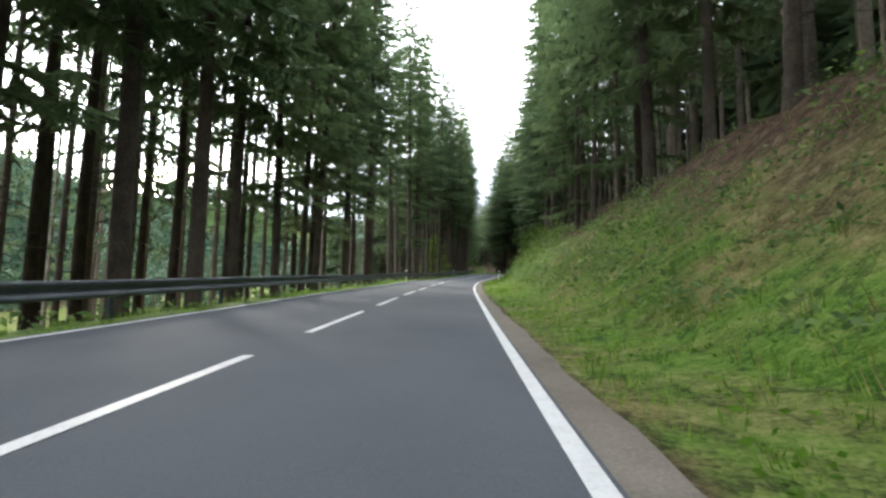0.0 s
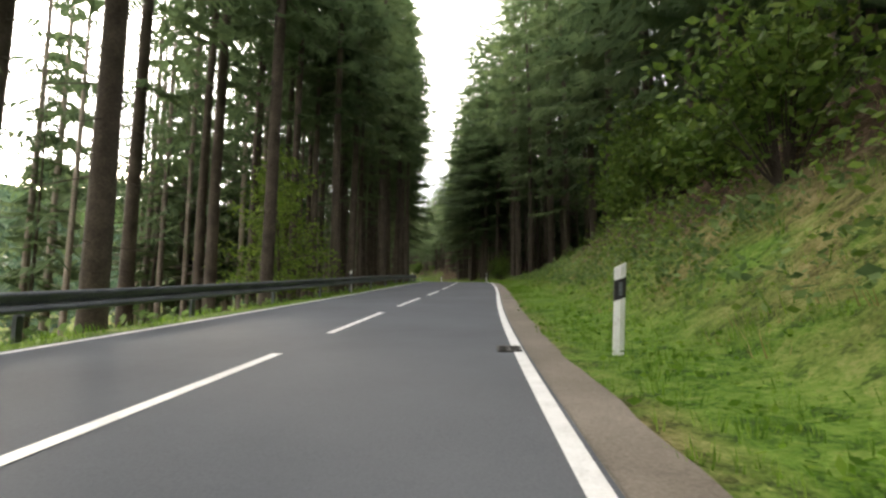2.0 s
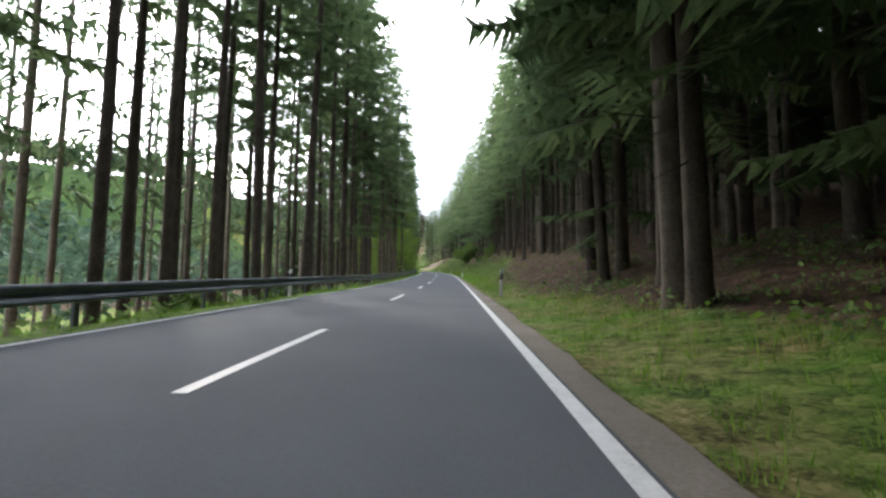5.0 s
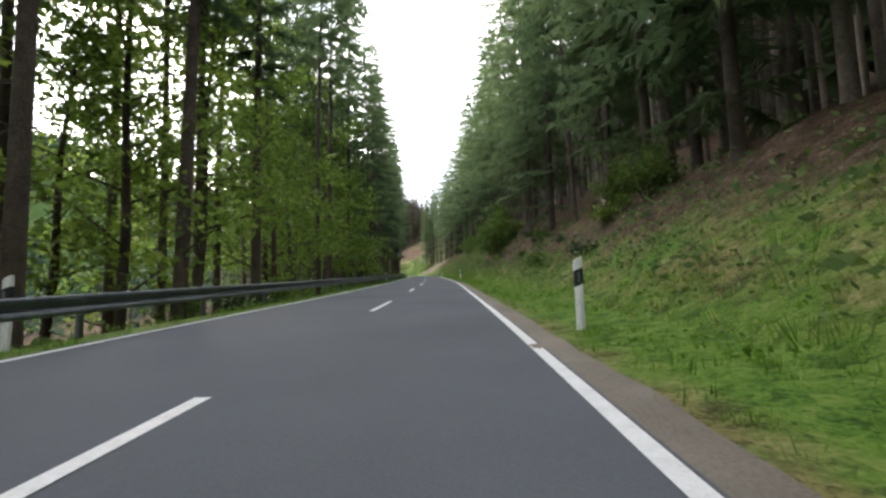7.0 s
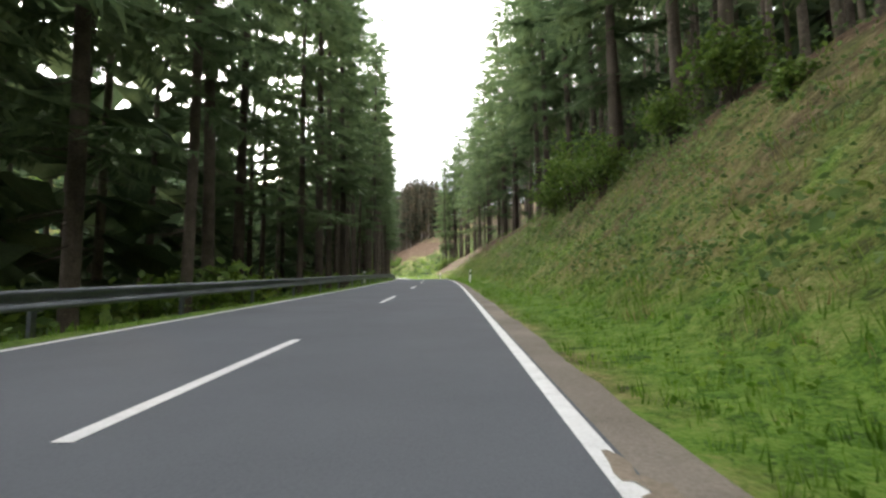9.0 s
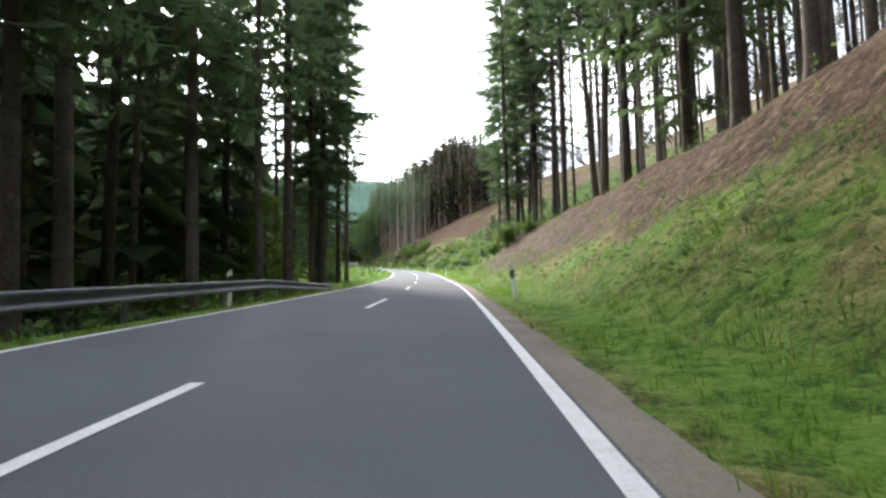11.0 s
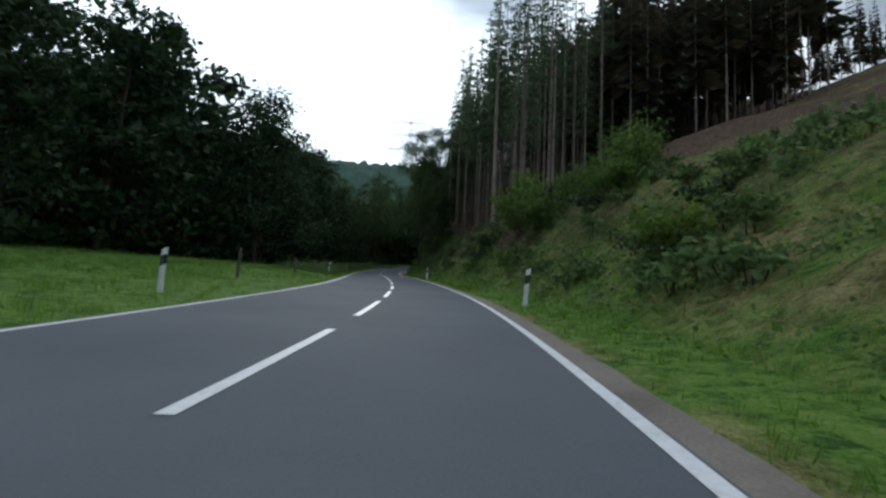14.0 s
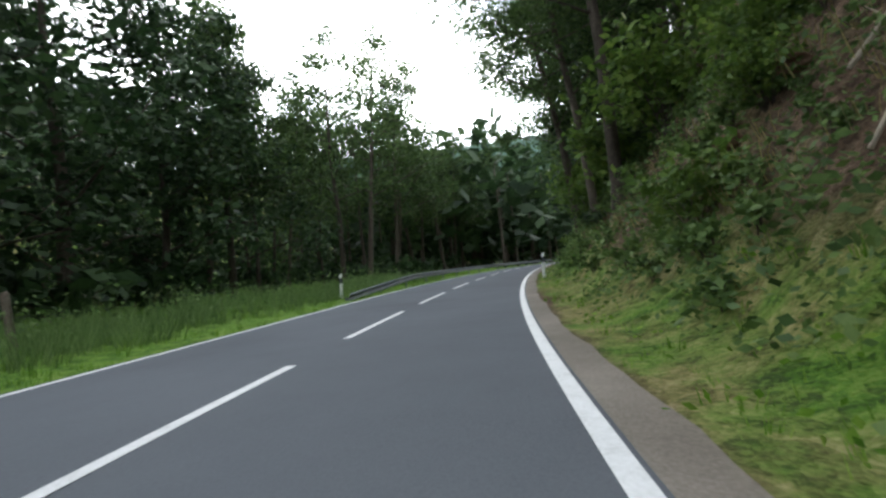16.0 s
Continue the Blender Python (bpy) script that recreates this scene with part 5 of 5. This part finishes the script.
merged("bank_weeds", NETTLE, on_ground(strew(484, 545, 1.8, 6.0, 1.6, -1), 3, 0.7, 1.2, 0.0), [WEED], "tall nettles along the meadow fence", "weeds")
merged("cow_parsley", [umbel(t) for t in (1.0, 1.25, 0.85)], on_ground(np.concatenate([strew(470, 535, 2.2, 5.0, 0.45, -1), strew(480, 540, 2.6, 6.0, 0.25, 1)]), 3, 0.7, 1.15, 0.0), UMBEL_MATS, "tall faded cow parsley with flat seed heads", "weeds")
merged("brambles", [bush_proto(0.6, 0.6, 4, 4, 0.13), bush_proto(0.8, 0.7, 4, 4, 0.13)], on_ground(strew(384, 452, 2.8, 34, 0.36, 1), 2, 0.5, 1.3, 0.0), [BARK, WEED], "dark brambles and young growth on the cleared slope", "brambles")
merged("undergrowth", [bush_proto(1.8, 1.5, 5, 16, 0.15), bush_proto(1.4, 1.6, 5, 16, 0.15)], on_ground(field(238, 372, 4.0, 14, 3.4, -1, 0.55), 2, 0.7, 1.4), [BARK, LEAVES], "green leafy undergrowth between the spruce trunks", "undergrowth")
merged("slope_grass", LONG, on_ground(strew(362, 450, 7, 40, 2.0, 1), 5, 0.9, 1.8, 0.0), [DRY], "dry grass on the cleared slope", "grass")
merged("slope_weeds", COARSE, on_ground(strew(362, 450, 7, 40, 1.5, 1), 5, 1.0, 2.6, 0.0), [WEED], "brambles and young growth on the cleared slope", "weeds")
merged("meadow_grass", LONG, on_ground(np.concatenate([strew(352, 560, 1.4, 9, 6, -1), strew(372, 490, 9, 24, 1.6, -1)]), 5, 0.6, 1.3, 0.0), [GRASS], "lush green meadow grass", "grass")
merged("forest_undergrowth", LONG + COARSE, on_ground(strew(86, 150, 3, 16, 3.0, 1), 10, 0.6, 1.2, 0.0), [WEED], "green grass and bilberry under the spruces", "weeds")
merged("slope_undergrowth", COARSE, on_ground(strew(-4, 352, 1.6, 6, 3.0, -1), 5, 0.8, 1.8, 0.0), [WEED], "green undergrowth behind the guard rail", "weeds")


# --- fence, logs, stumps, dirt on the line
rng = np.random.default_rng(25)


def rough_post(rng, tall, girth):
    v, f = [], []
    tube(v, f, [(0, 0, -0.3), (0.01, 0, tall * 0.5), (0.0, 0.01, tall - 0.03), (0, 0, tall)], [girth, girth * 0.96, girth * 0.92, girth * 0.6], 8)
    f.append(tuple(range(len(v) - 8, len(v))))
    return mesh_of("fence_post", v, f, WOOD)


F_POSTS = [rough_post(rng, t, g) for t, g in ((1.1, 0.075), (1.2, 0.065), (1.0, 0.08))]
for i, s in enumerate(np.arange(372, 520, 12.3)):
    d = -LINE_L - 3.15 + rng.uniform(-0.15, 0.15)
    ob = tagged(new("fence_post", F_POSTS[i % 3]), "weathered grey wooden fence post in the meadow", "fence post", "meadow fence posts")
    x, y, z = road_xyz(s, d, float(height(s, d))).tolist()
    ob.matrix_world = pose(x, y, z, rng.normal(0, 3), rng.normal(0, 3), rng.uniform(0, 360))

WIRE = material("rusty_wire", [(0.1, 0.085, 0.075), (0.2, 0.18, 0.165), (0.3, 0.28, 0.26)], 3.0, 0.6, 0.0, 20, 0.4, metal=0.5)
fence = tagged(new("fence_wire"), "thin grey wire strung along the meadow's fence posts", "fence wire")
fence.matrix_world = Matrix.Translation(road_xyz(440, -LINE_L - 3.6).tolist())
for up in (0.55, 0.98):
    v, f = [], []
    ss = np.arange(477.2, 521, 4.1)
    pts = road_xyz(ss, -LINE_L - 3.07, height(ss, np.full(len(ss), -LINE_L - 3.15)) + up) - road_xyz(440, -LINE_L - 3.6)
    tube(v, f, [tuple(p) for p in pts], [0.004] * len(pts), 4)
    part_mesh("strand", mesh_of("strand", v, f, WIRE), fence)

PALE_WOOD = material("pale_dead_wood", [(0.2, 0.17, 0.13), (0.36, 0.31, 0.25), (0.5, 0.45, 0.38)], 2.0, 0.85, 0.5, 20)


def dead_log(s, q, length, girth, slant, turn, label):
    v, f = [], []
    pts = [(0.05 * math.sin(2 * u), 0.03 * math.cos(3 * u), length * u) for u in (0, 0.25, 0.5, 0.75, 1.0)]
    tube(v, f, pts, [girth, girth * 0.95, girth * 0.85, girth * 0.78, girth * 0.7], 8)
    f += [tuple(range(8))[::-1], tuple(range(len(v) - 8, len(v)))]
    for u, a in ((0.4, 0.5), (0.62, 2.5), (0.8, 4.2)):
        tube(v, f, [(0, 0, length * u), (0.25 * math.cos(a), 0.25 * math.sin(a), length * u + 0.12)], [girth * 0.25, girth * 0.1], 4)
    ob = tagged(new("log", mesh_of("log", v, f, PALE_WOOD, False)), label, "log")
    d = LINE_R + q
    x, y, z = road_xyz(s, d, float(height(s, d)) + girth * 0.6 + 0.05).tolist()
    ob.matrix_world = pose(x, y, z, 0, slant, math.degrees(heading(s)) + turn)


dead_log(404, 5.3, 1.25, 0.05, 4, 0, "pale wooden stake standing on the slope")
dead_log(516, 2.6, 1.0, 0.022, 25, -20, "pale dead branch leaning on the bank")
dead_log(522, 3.6, 1.9, 0.03, 35, 30, "pale dead branch leaning on the bank")
for s, q, ln, sl, tn in ((508, 4.6, 1.2, 60, -30), (513, 3.8, 0.9, 40, 10), (515, 5.2, 1.4, 55, -15), (516.4, 4.2, 1.3, 22, 10), (517.2, 3.4, 0.9, 35, -25), (519, 4.6, 1.1, 30, 35), (520, 3.2, 0.8, 65, -50), (524, 5.0, 1.5, 48, -5), (527, 3.7, 1.0, 70, 25)):
    dead_log(s, q, ln, 0.036, sl, tn, "thin pale dead branch lying on the bank")
dead_log(505, 4.0, 1.5, 0.04, 75, -60, "pale dead branch lying on the bank")
dead_log(214, 6.4, 3.0, 0.1, 70, 75, "grey fallen log at the forest edge")


def stump(rng, tall, girth):
    v, f = [], []
    tube(v, f, [(0, 0, -0.2), (0, 0, 0.05), (0, 0, tall * 0.5), (0.0, 0, tall)], [girth * 1.5, girth * 1.25, girth, girth * 0.97], 9)
    top = len(v)
    f.append(tuple(range(top - 9, top)))
    return mesh_of("stump", v, f, WOOD)


STUMPS = [stump(rng, t, g) for t, g in ((0.35, 0.2), (0.28, 0.24), (0.45, 0.17))]
for s, q in [(rng.uniform(376, 446), rng.uniform(8, 48)) for _ in range(46)] + [(101, 7.5), (118, 9), (366, 8.5), (370, 10.2)]:
    d = LINE_R + q
    ob = tagged(new("tree_stump", STUMPS[int(rng.integers(3))]), "grey sawn tree stump on the slope", "stump", "stumps on the cleared slope")
    x, y, z = road_xyz(s, d, float(height(s, d))).tolist()
    ob.matrix_world = pose(x, y, z, 0, -12, rng.uniform(0, 360)) @ Matrix.Scale(rng.uniform(0.8, 1.3), 4)


SAND = material("washed_sand", [(0.11, 0.09, 0.07), (0.2, 0.165, 0.13), (0.28, 0.235, 0.19)], 2.0, 0.95, 0.4, 40)


def dirt_patch(s, d, long, wide):
    n = 14
    a = np.linspace(0, 6.283, n, endpoint=False)
    r = rng.uniform(0.55, 1.1, n)
    v = road_xyz(s + np.cos(a) * long * r, d + np.sin(a) * wide * r, 0.0105)
    part_mesh("dirt_patch", mesh_of("dirt_patch", v, [tuple(range(n))], SAND), road, "sandy dirt washed over the edge line")


for s, d, ln, w in ((79.9, 2.72, 0.3, 0.06), (197.5, 2.7, 0.2, 0.09), (246.6, 2.7, 0.3, 0.1), (259.1, 2.71, 0.22, 0.06), (258.75, 2.78, 0.35, 0.09), (340.0, 2.6, 0.16, 0.14), (340.4, 2.72, 0.1, 0.1), (386.3, 2.7, 0.15, 0.08)):
    dirt_patch(s, d, ln, w)


IRON = material("cast_iron", [(0.02, 0.019, 0.02), (0.045, 0.042, 0.042), (0.09, 0.08, 0.072)], 6.0, 0.6, 0.4, 40, 0.5, metal=0.5)


def gully(s, d):
    """A road gully: an iron frame round two rows of bars, set in the asphalt on the edge line."""
    ob = tagged(new("drain_grate"), "rusty cast iron drain grate set in the asphalt", "drain grate")
    ob.matrix_world = pose(*road_xyz(s, d, 0.0).tolist(), math.degrees(math.atan(float(np.interp(s, S_, _g)))), 0, math.degrees(heading(s))) @ Matrix.Scale(0.8, 4)
    v, f = [], []
    for c, h in (((0, 0.25, 0.008), (0.17, 0.02, 0.01)), ((0, -0.25, 0.008), (0.17, 0.02, 0.01)), ((0.155, 0, 0.008), (0.02, 0.23, 0.01)), ((-0.155, 0, 0.008), (0.02, 0.23, 0.01)), ((0, 0, 0.008), (0.014, 0.23, 0.01))):
        box_between(v, f, c, h)
    part_mesh("frame", mesh_of("frame", v, f, IRON), ob)
    # A flat black plate stands in for the unlit hollow below the bars
    v, f = [], []
    box_between(v, f, (0, 0, 0.004), (0.135, 0.23, 0.003))
    part_mesh("shaft", mesh_of("shaft", v, f, BLACK), ob, "black plate under the bars standing for the dark below")
    v, f = [], []
    box_between(v, f, (0, 0, 0.012), (0.058, 0.011, 0.006))
    bar = mesh_of("bar", v, f, IRON)
    for sx in (-0.075, 0.075):
        for k in range(9):
            b = part_mesh("bar", bar, ob)
            b.location = (sx, -0.2 + 0.05 * k, 0)


gully(55.5, 2.58)


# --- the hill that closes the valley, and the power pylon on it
# Distance haze is put into the far canopy's bluish green base colour
HILL_HAZED = material("wooded_hill", [(0.04, 0.072, 0.06), (0.07, 0.115, 0.09), (0.1, 0.15, 0.11)], 0.012, 0.95, 0.0, 0.09, 0.1)


def wooded_hill(az0, az1, dist, top, label):
    """A far ridge with a bumpy canopy, seen from the valley's bend."""
    ox, oy = road_xyz(400, 0)[:2]
    n, m = 220, 16
    v = []
    for i in range(n):
        a = radians(az0 + (az1 - az0) * i / (n - 1))
        rise = top * (0.72 + 0.28 * math.sin(0.5 + 2.6 * i / n)) * min(1, 6 * i / n, 6 * (n - 1 - i) / n + 0.1)
        for j in range(m):
            u = j / (m - 1)
            r = dist * (0.72 + 0.36 * u)
            z = rise * math.sin(u * math.pi * 0.62) + (rng.uniform(-2.2, 2.2) if 0 < j else -30)
            v.append((ox - math.sin(a) * r, oy + math.cos(a) * r, float(Z_[500]) + z))
    f = [(i * m + j, (i + 1) * m + j, (i + 1) * m + j + 1, i * m + j + 1) for i in range(n - 1) for j in range(m - 1)]
    return tagged(new("hill", mesh_of("hill", v, f, HILL_HAZED, True)), label, "hill", kind="structure")


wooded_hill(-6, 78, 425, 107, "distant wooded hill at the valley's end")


def pylon(x, y, z, turn, size=1.25):
    ob = tagged(new("power_pylon"), "grey steel lattice power pylon with three crossarms", "pylon")
    ob.matrix_world = pose(x, y, z, 0, 0, turn) @ Matrix.Scale(size, 4)
    for sx in (-1, 1):
        for sy in (-1, 1):
            v, f = [], []
            tube(v, f, [(sx * 4.2, sy * 4.2, -3), (sx * 1.6, sy * 1.6, 26), (sx * 0.9, sy * 0.9, 52)], [0.17, 0.13, 0.1], 4)
            part_mesh("leg", mesh_of("leg", v, f, STEEL), ob)
    for z0, half in ((30, 15), (40, 18), (49, 12)):
        v, f = [], []
        for zz in (0, 1.5):
            for sy in (-0.8, 0.8):
                tube(v, f, [(-half, sy * (1 - zz), z0 + zz * 0.3), (0, sy, z0 + zz), (half, sy * (1 - zz), z0 + zz * 0.3)], [0.09, 0.12, 0.09], 4)
        part_mesh("crossarm", mesh_of("crossarm", v, f, STEEL), ob)
    v, f = [], []
    for k in range(10):
        z0, z1 = 2 + 5 * k, 7 + 5 * k
        w0, w1 = 4.2 - 0.068 * z0 * 1.2, 4.2 - 0.068 * z1 * 1.2
        w0, w1 = max(w0, 1.0), max(w1, 1.0)
        for sy in (-1, 1):
            tube(v, f, [(-w0, sy * w0, z0), (w1, sy * w1, z1)], [0.06, 0.06], 3)
            tube(v, f, [(w0, sy * w0, z0), (-w1, sy * w1, z1)], [0.06, 0.06], 3)
    part_mesh("bracing", mesh_of("bracing", v, f, STEEL), ob)
    return ob


pylon(-264, 782, 111, 31)


# --- stones
STONE = material("dark_stone", [(0.03, 0.028, 0.026), (0.06, 0.055, 0.05), (0.1, 0.092, 0.085)], 9.0, 0.9, 0.6, 60)
EARTH = material("brown_earth", [(0.05, 0.03, 0.02), (0.12, 0.07, 0.045), (0.2, 0.125, 0.085)], 3.0, 0.95, 0.8, 25)


def lump(name, s, d, size, flat, mat, label, category):
    bm = bmesh.new()
    bmesh.ops.create_icosphere(bm, subdivisions=2, radius=1.0)
    for v in bm.verts:
        n = v.co.copy()
        v.co *= 1 + 0.22 * math.sin(3.1 * n.x + 1.7 * n.y + s) + 0.14 * math.sin(5.3 * n.z - 2.9 * n.x + s)
        v.co.z *= flat
    me = bpy.data.meshes.new(name)
    bm.to_mesh(me)
    bm.free()
    me.materials.append(mat)
    x, y, z = road_xyz(s, d, max(float(height(s, d)), 0.006) + size * flat * 0.45).tolist()
    tagged(new(name, me), label, category).matrix_world = pose(x, y, z, 0, 0, 40) @ Matrix.Scale(size, 4)


lump("stone", 494.8, 2.73, 0.035, 0.7, STONE, "small dark stone lying on the white edge line", "stone")
lump("earth_clod", 495.2, 4.25, 0.12, 0.8, EARTH, "reddish brown clod of earth at the bank's foot", "clod")
for s, q in [(508, 3.3), (512.5, 2.9), (516.5, 3.7), (519, 3.0), (523, 4.2)] + [(rng.uniform(506, 540), rng.uniform(2.4, 5.6)) for _ in range(22)]:
    lump("earth_clod", s, LINE_R + q, 0.15 + 0.06 * math.sin(s * 7), 0.6, EARTH, "bare brown clod of earth on the steep bank", "clod")
